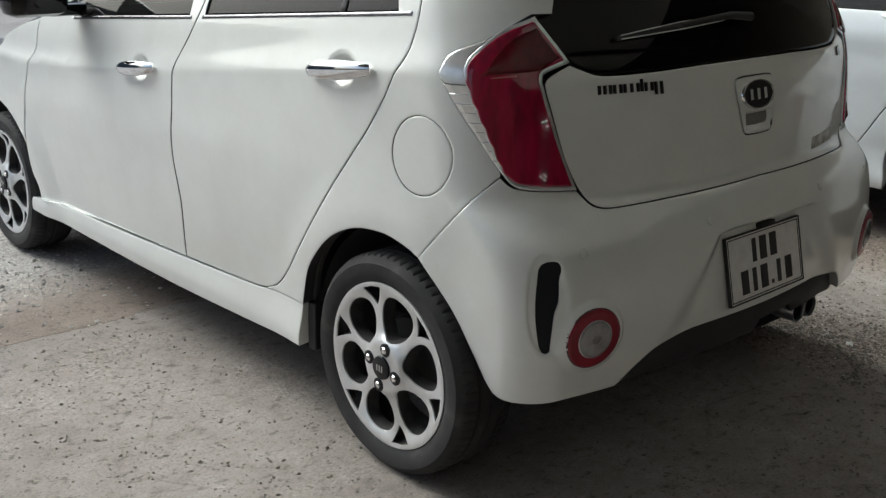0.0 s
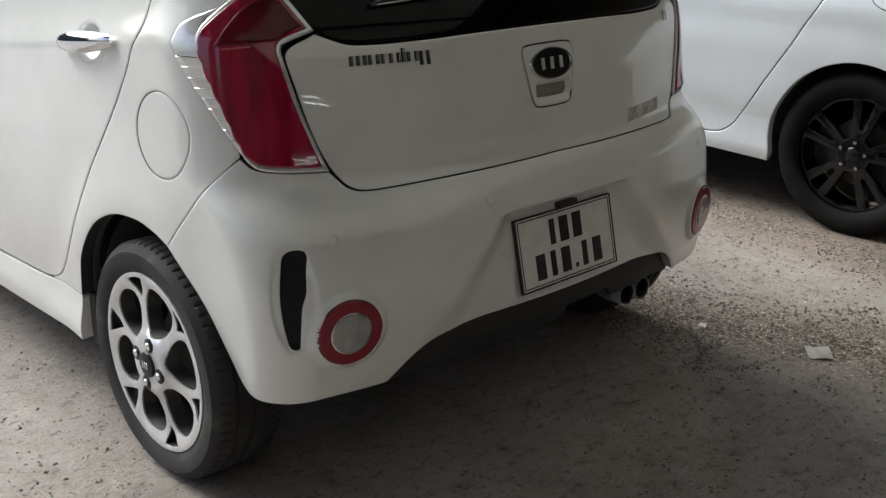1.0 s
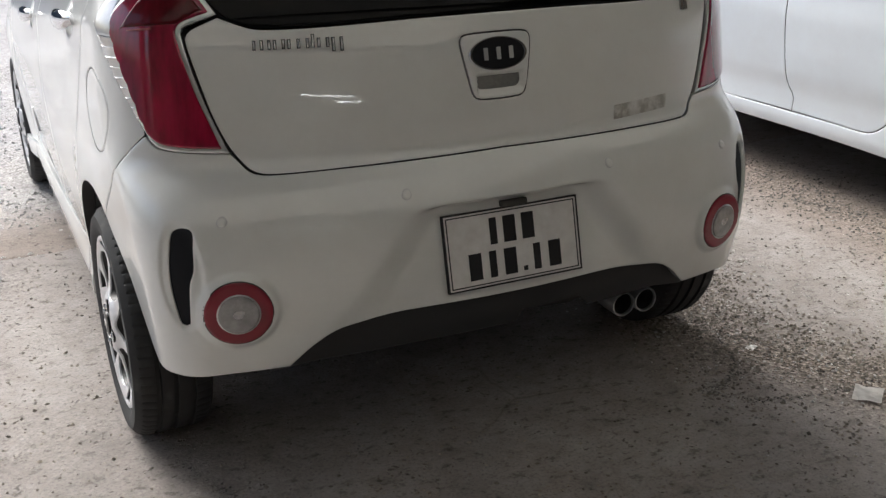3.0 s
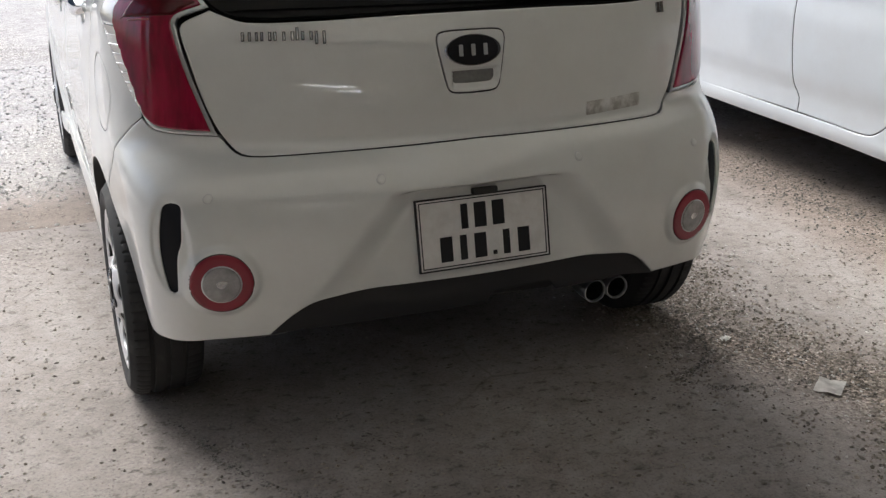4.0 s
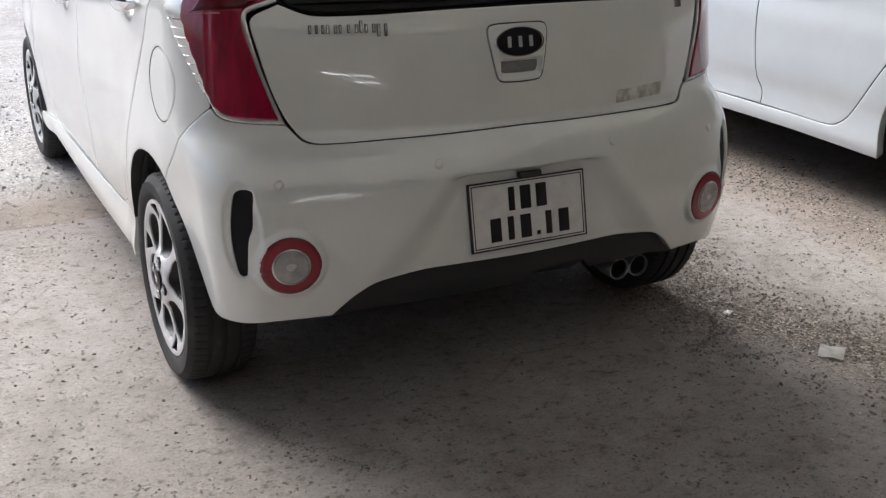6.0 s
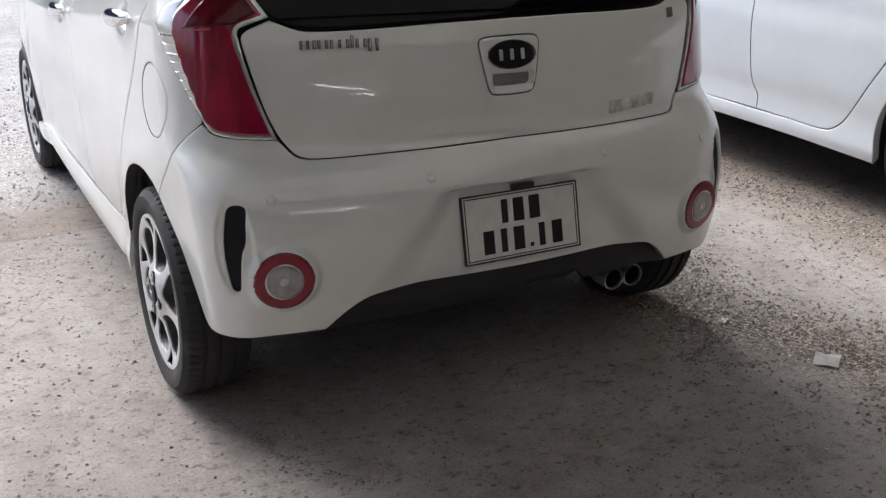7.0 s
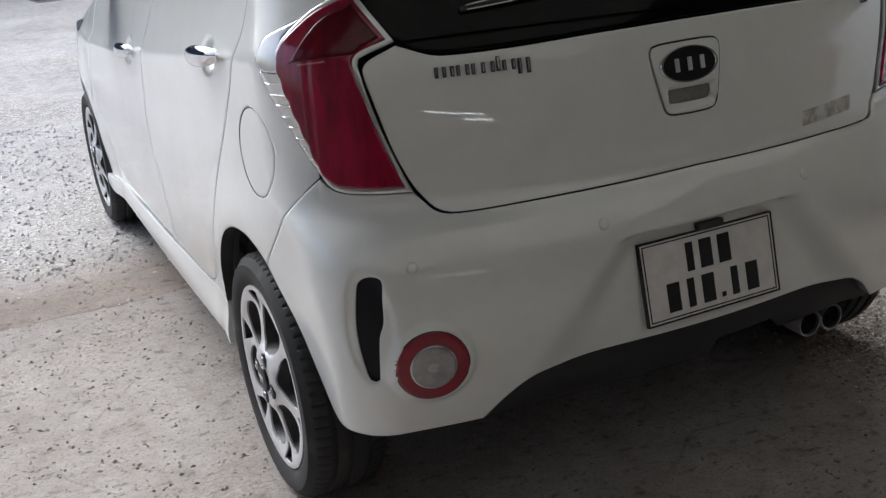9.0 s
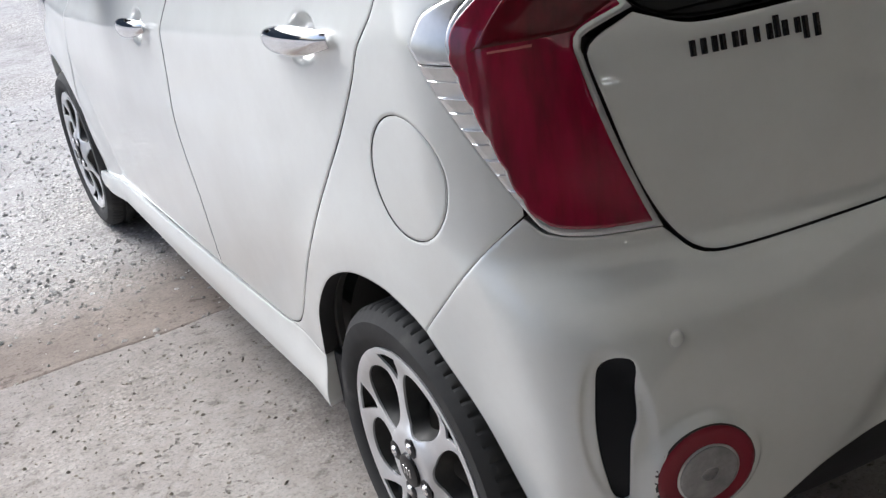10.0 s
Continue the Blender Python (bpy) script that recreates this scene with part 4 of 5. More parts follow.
    panel("grip_shade", pad, HOLLOW_SHADE, cup, k, 1, (), out=-.0090, gap=0, depth=.002, step=.008, label="dull grey sheet for the shade in the hollow", lip=.0005)
    pw, nw = k(np.array([-.006]), np.array([.918]))
    base = pw[0]
    lean = Matrix.Translation(base) @ Vector(nw[0]).to_track_quat("Z", "Y").to_matrix().to_4x4()
    bm = bmesh.new()
    n = 48
    rows = [[bm.verts.new((.069 * f * math.cos(t), .0355 * f * math.sin(t), z)) for t in (2 * math.pi * i / n for i in range(n))]
            for f, z in ((1.0, -.004), (1.0, .005), (.97, .0075), (.92, .0075), (.90, .005))]
    for a, b in zip(rows, rows[1:]):
        for i in range(n):
            bm.faces.new((a[i], a[(i + 1) % n], b[(i + 1) % n], b[i]))
    ring_ob = part("emblem_ring", bm, CHROME, gate, "oval chrome emblem ring", True, lean)
    bm = bmesh.new()
    bm.faces.new([bm.verts.new((.0635 * math.cos(t), .0325 * math.sin(t), .0052)) for t in (2 * math.pi * i / 48 for i in range(48))])
    part("emblem_field", bm, BADGE, ring_ob, "black oval field")
    for x0 in (-.030, 0, .030):
        part("emblem_bar", box(bmesh.new(), (.010, .026, .0030), (x0, 0, .0066), .0010), COMB, ring_ob, "plain bright bar", False)
    # chrome word on the tailgate as plain bars, black feet for their shaded edges
    def on_gate(bm, bx, bz, w, h, d):
        p, n = k(np.array([math.copysign(X(abs(bx), bz)[0], bx)]), np.array([bz]))
        t = Matrix.Translation(p[0] + n[0] * .002) @ Vector(n[0]).to_track_quat("Z", "Y").to_matrix().to_4x4()
        bmesh.ops.create_cube(bm, size=1, matrix=t @ Matrix.Diagonal((w, h, d, 1)))
        return bm
    x = -.509
    for wdt, hgt, drop in ((.034, .018, 0), (.022, .018, 0), (.013, .018, 0), (.023, .018, 0), (.006, .026, 0), (.023, .018, 0), (.022, .027, -.009)):
        foot, face = bmesh.new(), bmesh.new()
        count = 3 if wdt > .03 else (1 if wdt < .015 else 2)
        for j in range(count):
            bx = x + (wdt - .0055) * (j / (count - 1) if count > 1 else 0) + .003
            on_gate(foot, bx, .9555 + hgt / 2 + drop, .0066, hgt + .0012, .004)
            on_gate(face, bx, .9555 + hgt / 2 + drop, .0036, hgt - .0020, .0056)
        bar = part("word_bar", foot, BADGE, gate, "plain chrome bars, black edges standing for shade")
        part("bar_face", face, DULL_CHROME, bar)
        x += wdt + .0052
    bm = bmesh.new()
    for dx in (0, .013):
        on_gate(bm, .535 + dx, .972, .010, .026, .005)
    part("trim_mark", bm, DULL_CHROME, gate, "small plain chrome bars")
    st = curve([X(.300, .738, 1), X(.470, .741, 1), X(.470, .775, 1), X(.300, .772, 1)])
    panel("sticker_residue", st, STAIN, gate, k, 1, (), out=.0007, gap=0, depth=.0006, step=.03, label="faint residue of a removed sticker", lip=0)
    pane = [X(0, 1.005), X(.185, 1.003), X(.375, .998), X(.497, .999), X(.552, 1.017), X(.590, 1.062), X(.612, 1.112), X(.578, 1.128), X(.53, 1.2), X(.475, 1.37, 1), X(0, 1.375)]
    panel("rear_window", both(curve(pane, closed=False)), REAR_GLASS, gate, k, 1, (), out=-.001, gap=.0012, step=.035, label="black-tinted rear window", seal=True)
    # wiper resting on the rear window
    def on_glass(x, z, o):
        p, n = k(np.array([X(abs(x), z)[0] * (1 if x > 0 else -1)]), np.array([z]))
        return tuple(p[0] + n[0] * o)
    wip = part("rear_wiper", tube([on_glass(.001, 1.088, .02), on_glass(-.08, 1.093, .024), on_glass(-.17, 1.089, .020), on_glass(-.25, 1.084, .015)], [.011, .009, .007, .005], 10), BLACK, gate, "black rear wiper", True)
    part("wiper_blade", tube([on_glass(-.09, 1.092, .010), on_glass(-.25, 1.082, .010), on_glass(-.44, 1.065, .008)], [.005, .008, .005], 8), BLACK, wip, "", True)
    for dz in (-.0075, .0075):
        part("blade_edge", tube([on_glass(-.10, 1.091 + dz * .6, .015), on_glass(-.25, 1.082 + dz, .016), on_glass(-.43, 1.066 + dz * .5, .013)], .0013, 6), SATIN, wip, "thin bright edge of the blade", True)

    # number plate with its frame, in the tub
    pt, pb = Vector((0, -.494, .590)), Vector((0, -.530, .432))
    up = (pt - pb).normalized()
    out_n = Vector((1, 0, 0)).cross(up).normalized()
    rot = Matrix((Vector((1, 0, 0)), up, out_n)).transposed().to_4x4()
    m = Matrix.Translation((pt + pb) / 2 + out_n * .006) @ rot
    plate = part("number_plate", box(bmesh.new(), (.330, .165, .002), (0, 0, 0), .0008), PLATE, car, "white number plate with dark bars in a black frame", False, m)
    bm = bmesh.new()
    for sx in (-1, 1):
        box(bm, (.0035, .169, .010), (sx * .1655, 0, -.002), .001)
        box(bm, (.3275, .0035, .010), (0, sx * .0827, -.002), .001)
    part("plate_frame", bm, BLACK, plate, "thin black plate frame")
    bm = bmesh.new()
    for sx in (-1, 1):
        box(bm, (.0025, .150, .0008), (sx * .158, 0, .0014))
        box(bm, (.3185, .0025, .0008), (0, sx * .0762, .0014))
    part("plate_border", bm, INK, plate)
    for cx, cz, w, h in ((-.048, .036, .017, .058), (-.008, .036, .030, .058), (.038, .036, .030, .058), (-.098, -.036, .030, .058), (-.055, -.036, .017, .058),
                         (-.012, -.036, .030, .058), (.024, -.058, .010, .010), (.055, -.036, .017, .058), (.100, -.036, .030, .058)):
        part("plate_mark", box(bmesh.new(), (w, h, .0012), (cx, cz, .0016)), INK, plate, "plain dark bar")
    part("plate_lamp", box(bmesh.new(), (.062, .014, .020), (.005, .092, .006), .003), DARK, plate, "small lamp over the plate", True)
    part("plate_bracket", box(bmesh.new(), (.24, .10, .03), (0, .01, -.0185), .004), BLACK, plate)

    # exhaust: silencer, pipe, two chrome tips
    ex = part("exhaust", tube([(-.02, -.20, .29), (.08, -.235, .29), (.30, -.245, .285), (.40, -.23, .28)], [.045, .075, .075, .05], 20), DARK, car, "dark silencer with two chrome tips", True)
    for cx in (.362, .428):
        bm = lathe_y([(.027, .09), (.032, .05), (.032, .0), (.0308, -.003), (.0284, -.002), (.0275, .006)], 28)
        tip = part("exhaust_tip", bm, SATIN, ex, "round bright exhaust tip", True, Matrix.Translation((cx, -.432, .260)))
        part("lining", lathe_y([(.0276, .005), (.0272, .03), (.026, .085), (.0, .085)], 28), SOOT, tip, "sooty inside")

    # under side, rear axle
    bm = box(bmesh.new(), (1.30, 2.75, .16), (0, 1.30, .27), .03)
    part("underbody", bm, DARK, car)
    bm = box(bmesh.new(), (1.02, .42, .10), (0, -.20, .38), .03)
    part("spare_well", bm, DARK, car)
    part("rear_axle", tube([(-.68, 0, .27), (.68, 0, .27)], .035, 12), DARK, car, "", True)

    # roof, bonnet, windscreen, nose
    ph = np.linspace(0, math.pi, 49)
    half_ring = k.ring(ph, 1.375)
    loop3 = np.concatenate([half_ring, (half_ring * (-1, 1, 1))[::-1][1:-1]])
    mid = loop3.mean(0)
    V, F = [], []
    fr = [1.0, .985, .93, .82, .65, .45, .22]
    for f in fr:
        for p in loop3:
            q = mid + (p - mid) * (f, f, 0)
            V.append((q[0], q[1], 1.375 + .105 * (1 - f ** 2.6)))
    n = len(loop3)
    for i in range(len(fr) - 1):
        for j in range(n):
            F.append((i * n + j, i * n + (j + 1) % n, (i + 1) * n + (j + 1) % n, (i + 1) * n + j))
    F.append(tuple((len(fr) - 1) * n + j for j in range(n)))
    mesh_object("roof", V, F, WHITE, car, "white curved roof")
    shield = curve([Y(1.40, 1.365, 1), (k.arc[-1] - .001, 1.365, 1), (k.arc[-1] - .001, .985, 1), Y(2.02, .975, 1), Y(1.6, 1.27)], .05)
    for side in (-1, 1):
        panel("windscreen", shield, GLASS, car, k, side, gap=0, out=-.004, step=.07, label="dark tinted windscreen")
    V, F = [], []
    nx, ny = 25, 14
    for j in range(ny):
        v = j / (ny - 1)
        for i in range(nx):
            u = i / (nx - 1) * 2 - 1
            y_front = 2.93 - .24 * u * u
            y_back = 2.17 - .22 * u * u
            y = y_back + (y_front - y_back) * v
            w = .72 - .06 * v
            z = .985 - .055 * v - .15 * max(0, v - .25) ** 2.2 - .075 * abs(u) ** 3
            V.append((u * w, y, z))
    for j in range(ny - 1):
        for i in range(nx - 1):
            a = j * nx + i
            F.append((a, a + 1, a + nx + 1, a + nx))
    bonnet = mesh_object("bonnet", V, F, WHITE, car, "white bonnet")
    sol = bonnet.modifiers.new("thickness", "SOLIDIFY")
    sol.thickness = .02
    end = k.arc[-1]
    fb = [(end, .62), Y(2.88, .60), Y(2.72, .56), Y(2.70, .46), Y(2.68, .34), Y(2.76, .24, 1), (end, .22)]
    half_b = curve(fb, .03, False)
    half_b = half_b if area(half_b) > 0 else half_b[::-1].copy()
    for side in (-1, 1):
        panel("front_bumper", half_b, WHITE, car, k, side, step=.04)
        gr = curve([(end, .75, 1), Y(2.90, .74), Y(2.90, .66), (end, .64, 1)], .03)
        panel("grille", gr, BLACK, car, k, side, step=.04, label="black grille strip")
    # seats and dashboard behind the dark glass
    for sx in (-.34, .34):
        bm = box(bmesh.new(), (.46, .46, .16), (sx, 1.15, .62), .05)
        box(bm, (.46, .14, .60), (sx, .92, .92), .05, pose(0, 0, 0, 12))
        box(bm, (.24, .09, .16), (sx, .84, 1.27), .03)
        part("front_seat", bm, FELT, car, "dark fabric seat", True)
    bm = box(bmesh.new(), (1.2, .42, .16), (0, .38, .62), .05)
    box(bm, (1.2, .13, .55), (0, .14, .88), .05, pose(0, 0, 0, 14))
    part("rear_bench", bm, FELT, car, "dark fabric rear bench", True)
    part("dashboard", box(bmesh.new(), (1.3, .40, .25), (0, 1.88, .84), .06), FELT, car, "", True)
    # mirrors: dark bowl on a stalk
    for side in (-1, 1):
        bm = box(bmesh.new(), (.205, .115, .150), (side * .905, 1.655, 1.052), .036)
        box(bm, (.13, .08, .04), (side * .79, 1.69, .992), .012)
        for v in bm.verts:
            v.co.x -= side * .03 * max(0, v.co.z - 1.06) / .07
        part("door_mirror", bm, GLOSS_BLACK, car, "black door mirror", True)
    # wheels
    for side in (-1, 1):
        for y, z in ((0, .278), (2.385, .262)):
            m = Matrix.Translation((side * .712, y, z)) @ (Matrix.Rotation(math.pi, 4, "Z") if side > 0 else Matrix.Identity(4)) @ Matrix.Rotation(radians(0 if y < 1 else 25), 4, "X")
            hatch_wheel(car, m)
    return car


# ---- the white sedan beside it ----
S_HALF = table([.10, .20, .245, .285, .31, .36, .40, .43, .46, .52, .60, .70, .78, .86, .92, 1.0, 1.2, 1.38, 1.5], [.80, .852, .872, .880, .8775, .8755, .877, .882, .887, .890, .892, .894, .888, .886, .868, .83, .72, .61, .55], 9)
S_REAR = table([.10, .25, .45, .65, .80, 1.0, 1.1, 1.38, 1.5], [-.90, -.98, -1.02, -1.0, -.97, -.93, -.30, .22, .45], 9)
S_FRONT = table([.10, .25, .50, .70, .82, .90, .98, 1.38, 1.5], [3.40, 3.48, 3.52, 3.46, 3.28, 2.9, 2.35, 1.62, 1.4], 9)


def sedan_inside(x, y, z):
    x = np.abs(x)
    g1 = x - (S_HALF(z) - .05 * np.clip(-.2 - y, 0, None) ** 2 - .07 * np.clip(y - 2.2, 0, None) ** 2)
    g2 = np.maximum(S_REAR(z) + .16 * x * x - y, y - S_FRONT(z) + .2 * x * x)
    r = .16
    return np.minimum(-r, np.maximum(g1, g2)) + np.hypot(np.maximum(g1 + r, 0), np.maximum(g2 + r, 0))


def build_sedan(at):
    """A mid-size sedan, built round its own rear axle."""
    k = Skin(sedan_inside, None, 1.2, 4.0)
    X, Y = k.X, k.Y
    car = empty("sedan_car", at=at)
    tagged(car, "clean white four-door sedan with black alloy wheels", "car", kind="thing")
    arch = lambda y0, a0, a1, r=.348: [Y(y0 + r * math.cos(a), .318 + r * math.sin(a)) for a in np.linspace(radians(a0), radians(a1), 10)]
    end = k.arc[-1]
    for side in (-1, 1):
        shut = [Y(.76, .310), Y(.63, .308), Y(.562, .319), Y(.50, .37), Y(.392, .537), Y(.289, .695), Y(.18, .886), Y(.12, 1.0), Y(.16, 1.15), Y(.35, 1.35, 1)]
        mid = [Y(1.06, 1.38, 1), Y(1.06, .95), Y(1.056, .713), Y(1.048, .575), Y(1.023, .425), Y(.988, .372), Y(.987, .312, 1)]
        glass_r = curve([Y(.24, .965, 1), Y(.99, .955, 1), Y(.99, 1.34, 1), Y(.55, 1.33), Y(.32, 1.15)], .03)
        d = curve(shut + mid, .02)
        door = panel("rear_door", d, WHITE_B, car, k, side, [glass_r], step=.035, seal=True)
        panel("window", glass_r, GLASS, door, k, side, out=-.006, gap=.001, step=.08, label="dark tinted glass")
        fgl = curve([Y(1.08, .955, 1), Y(1.95, .925, 1), Y(2.15, .935, 1), Y(1.65, 1.30), Y(1.55, 1.34, 1), Y(1.08, 1.34, 1)], .03)
        fd = curve([Y(.987, .312, 1), Y(.988, .372), Y(1.023, .425), Y(1.048, .575), Y(1.056, .713), Y(1.06, .95), Y(1.06, 1.38, 1), Y(1.66, 1.38, 1), Y(2.25, .92, 1), Y(2.20, .70), Y(2.24, .45), Y(2.14, .312)], .02)
        fdoor = panel("front_door", fd, WHITE_B, car, k, side, [fgl], step=.04, seal=True)
        panel("window", fgl, GLASS, fdoor, k, side, out=-.006, gap=.001, step=.08, label="dark tinted glass")
        for owner, y0 in ((door, .26), (fdoor, 1.15)):
            pts = [(side * (.852 + .018 * math.sin(math.pi * u) ** .5), y0 + .19 * u, .945 - .004 * u) for u in np.linspace(0, 1, 11)]
            part("door_handle", tube(pts, [.006 + .008 * math.sin(math.pi * (u * .9 + .05)) ** .5 for u in np.linspace(0, 1, 11)], 12), WHITE_B, owner, "white door handle", True)
        quarter = curve([Y(.345, .226, 1)] + arch(0, 4, 176) + [Y(-.37, .33, 1), Y(-.40, .55, 1), Y(-.75, .60, 1), X(.74, .63, 1), X(.76, .90, 1), Y(-.55, 1.0), Y(-.20, 1.045, 1),
                        Y(.10, 1.27), Y(.27, 1.38, 1)] + shut[::-1][:-1] + [Y(.76, .310), Y(1.5, .310), Y(2.14, .312, 1), Y(2.285, .33, 1), Y(2.28, .245, 1), Y(1.5, .240), Y(.8, .239)], .02)
        flap = curve([Y(-.075 + .085 * math.cos(a), .945 + .08 * math.sin(a)) for a in np.linspace(0, 2 * math.pi, 14)[:-1]], .012)
        panel("rear_quarter", quarter, WHITE_B, car, k, side, [flap] if side < 0 else [], depth=.035, step=.035)
        if side < 0:
            panel("fuel_flap", flap, WHITE_B, car, k, side, gap=.0015, step=.025, label="round white fuel flap", seal=True)
        wing = curve([Y(2.285, .335, 1)] + arch(2.65, 176, 4) + [Y(3.05, .42, 1), Y(3.10, .60), Y(2.95, .72, 1), Y(2.85, .84, 1), Y(2.25, .915, 1), Y(2.20, .70), Y(2.24, .45), Y(2.14, .314, 1)], .025)
        panel("front_wing", wing, WHITE_B, car, k, side, depth=.035, step=.045)
        panel("headlamp", curve([Y(2.96, .72, 1), Y(2.87, .83, 1), Y(3.25, .76), Y(3.36, .66, 1), Y(3.1, .62, 1)], .03), CLEAR, car, k, side, step=.05, label="clear headlamp glass")
        panel("tail_lamp", curve([Y(-.76, .62, 1), X(.74, .645, 1), X(.45, .70, 1), X(.45, .86, 1), X(.755, .885, 1), Y(-.66, .86, 1)], .03), RED, car, k, side, step=.04, out=.004, label="wide red tail lamp")
        shell = curve([X(.004, .40, 1), Y(-.40, .30, 1)] + arch(0, 176, 6, .362) + [Y(.50, .26, 1), Y(2.15, .26, 1)] + arch(2.65, 176, 6, .362)
                      + [Y(3.1, .30, 1), (end - .002, .28, 1), (end - .002, .70, 1), Y(2.9, .76), Y(2.2, .88), Y(.1, .93), Y(-.7, .90), X(.004, .90, 1)], .04)
        panel("inner_shell", shell, DARK, car, k, side, out=-.018, gap=0, step=.09)
        for y in (0, 2.65):
            wheel_well(car, .84, .55, y, .318, .360, side)
            m = Matrix.Translation((side * .768, y, .314)) @ (Matrix.Rotation(math.pi, 4, "Z") if side > 0 else Matrix.Identity(4)) @ Matrix.Rotation(radians(8), 4, "X")
            sedan_wheel(car, m)
        bm = bmesh.new()
        bmesh.ops.create_uvsphere(bm, u_segments=20, v_segments=12, radius=1, matrix=Matrix.Translation((side * .98, 1.92, 1.0)) @ Matrix.Diagonal((.12, .06, .07, 1)))
        box(bm, (.12, .05, .035), (side * .87, 1.93, .955), .012)
        part("door_mirror", bm, WHITE_B, car, "white door mirror", True)
        hb = curve([X(0, .30), X(.6, .28), Y(-.50, .27), Y(-.375, .32, 1), Y(-.40, .55, 1), Y(-.75, .60, 1), X(.74, .63, 1), X(.45, .60), X(0, .60)], .03, False)
        hb = hb if area(hb) > 0 else hb[::-1].copy()
        panel("rear_bumper", hb, WHITE_B, car, k, side, gap=.001, step=.05)
        lid = curve([X(0, .61), X(.44, .61, 1), X(.44, .86), X(.70, .905, 1), X(.60, 1.0, 1), X(0, 1.0)], .03, False)
        lid = lid if area(lid) > 0 else lid[::-1].copy()
        panel("boot_lid", lid, WHITE_B, car, k, side, gap=.001, step=.05)
        fb = curve([(end, .60), Y(3.36, .60), Y(3.10, .58), Y(3.04, .42), Y(3.03, .34, 1), Y(3.15, .25), (end, .24)], .03, False)
        fb = fb if area(fb) > 0 else fb[::-1].copy()
        panel("front_bumper", fb, WHITE_B, car, k, side, gap=.001, step=.05)
        panel("grille", curve([(end, .73, 1), Y(3.36, .72), Y(3.36, .62), (end, .61, 1)], .03), BLACK, car, k, side, gap=0, step=.06, label="black grille")
        panel("windscreen", curve([Y(1.68, 1.37, 1), (end - .001, 1.37, 1), (end - .001, .985, 1), Y(2.20, .96, 1)], .05), GLASS, car, k, side, gap=0, out=-.004, step=.08, label="dark tinted windscreen")
        panel("rear_screen", curve([X(.002, 1.37, 1), Y(.28, 1.37, 1), Y(-.18, 1.06, 1), X(.002, 1.06, 1)], .05), GLASS, car, k, side, gap=0, out=-.004, step=.08, label="dark tinted rear screen")
    half_ring = k.ring(np.linspace(0, math.pi, 49), 1.375)
    loop3 = np.concatenate([half_ring, (half_ring * (-1, 1, 1))[::-1][1:-1]])
    mid3 = loop3.mean(0)
    V, F = [], []
    fr = [1.0, .985, .93, .82, .65, .45, .22]
    for f in fr:
        for p in loop3:
            q = mid3 + (p - mid3) * (f, f, 0)
            V.append((q[0], q[1], 1.375 + .085 * (1 - f ** 2.6)))
    n = len(loop3)
    for i in range(len(fr) - 1):
        for j in range(n):
            F.append((i * n + j, i * n + (j + 1) % n, (i + 1) * n + (j + 1) % n, (i + 1) * n + j))
    F.append(tuple((len(fr) - 1) * n + j for j in range(n)))
    mesh_object("roof", V, F, WHITE_B, car, "white curved roof")
    for name, y0, y1, z0, z1, w0, w1 in (("bonnet", 2.42, 3.44, .985, .76, .80, .70), ("boot_deck", -.30, -.93, 1.065, 1.0, .78, .70)):
        V, F = [], []
        nx, ny = 21, 12
        for j in range(ny):
            v = j / (ny - 1)
            for i in range(nx):
                u = i / (nx - 1) * 2 - 1
                w = w0 + (w1 - w0) * v
                sgn = 1 if y1 > y0 else -1
                V.append((u * w, y0 + (y1 - y0) * v - sgn * .22 * u * u, z0 + (z1 - z0) * v ** 2 - .07 * abs(u) ** 3))
        for j in range(ny - 1):
            for i in range(nx - 1):
                a = j * nx + i
                F.append((a, a + 1, a + nx + 1, a + nx) if y1 > y0 else (a, a + nx, a + nx + 1, a + 1))
        ob = mesh_object(name, V, F, WHITE_B, car)
        sol = ob.modifiers.new("thickness", "SOLIDIFY")
        sol.thickness = .02
    part("underbody", box(bmesh.new(), (1.50, 3.9, .16), (0, 1.30, .30), .03), DARK, car)
    for sx in (-.38, .38):
        bm = box(bmesh.new(), (.5, .5, .16), (sx, 1.35, .58), .05)
        box(bm, (.5, .14, .62), (sx, 1.10, .88), .05, pose(0, 0, 0, 12))
        part("front_seat", bm, FELT, car, "dark fabric seat", True)
    return car


# ---- the ground: a dusty slab, and rough gravelly ground beyond its edge ----
def slab_edge(x):
    return 1.37 + .012 * math.sin(x * 2.3) + .012 * noise.noise((x * 5, 3.1, 0))


def ground_height(x, y):
    e = slab_edge(x)
    u = min(1, max(0, (y - e + .006) / .012))
    u = u * u * (3 - 2 * u)
    near = max(0, 1 - max(abs(x - .2) - 4, abs(y - 1) - 4, 0) / 6)
    slab = .0025 * noise.noise((x * 3, y * 3, 0)) + .0012 * noise.noise((x * 14, y * 14, 5))
    rough = -.017 - .018 * math.exp(-((y - e - .012) / .014) ** 2) + .005 * noise.noise((x * 4, y * 4, 9)) + .004 * noise.noise((x * 17, y * 17, 2))
    return (slab * (1 - u) + rough * u) * near - .017 * u * (1 - near)


def lanes(x, y):
    """The grit wedge beside the hatchback and the band beside the sedan."""
    wedge = max(0, 1 - abs(x - (.84 + .05 * math.sin(y * 6) + .30 * max(0, -.25 - y))) / .34) * ease(-1.6, -.9, y) * ease(.45, .1, y)
    band = max(0, 1 - abs(x - (1.92 + .12 * y)) / .36) * ease(-1.6, -.6, y) * ease(1.9, 1.2, y)
    return max(0, wedge), max(0, band)


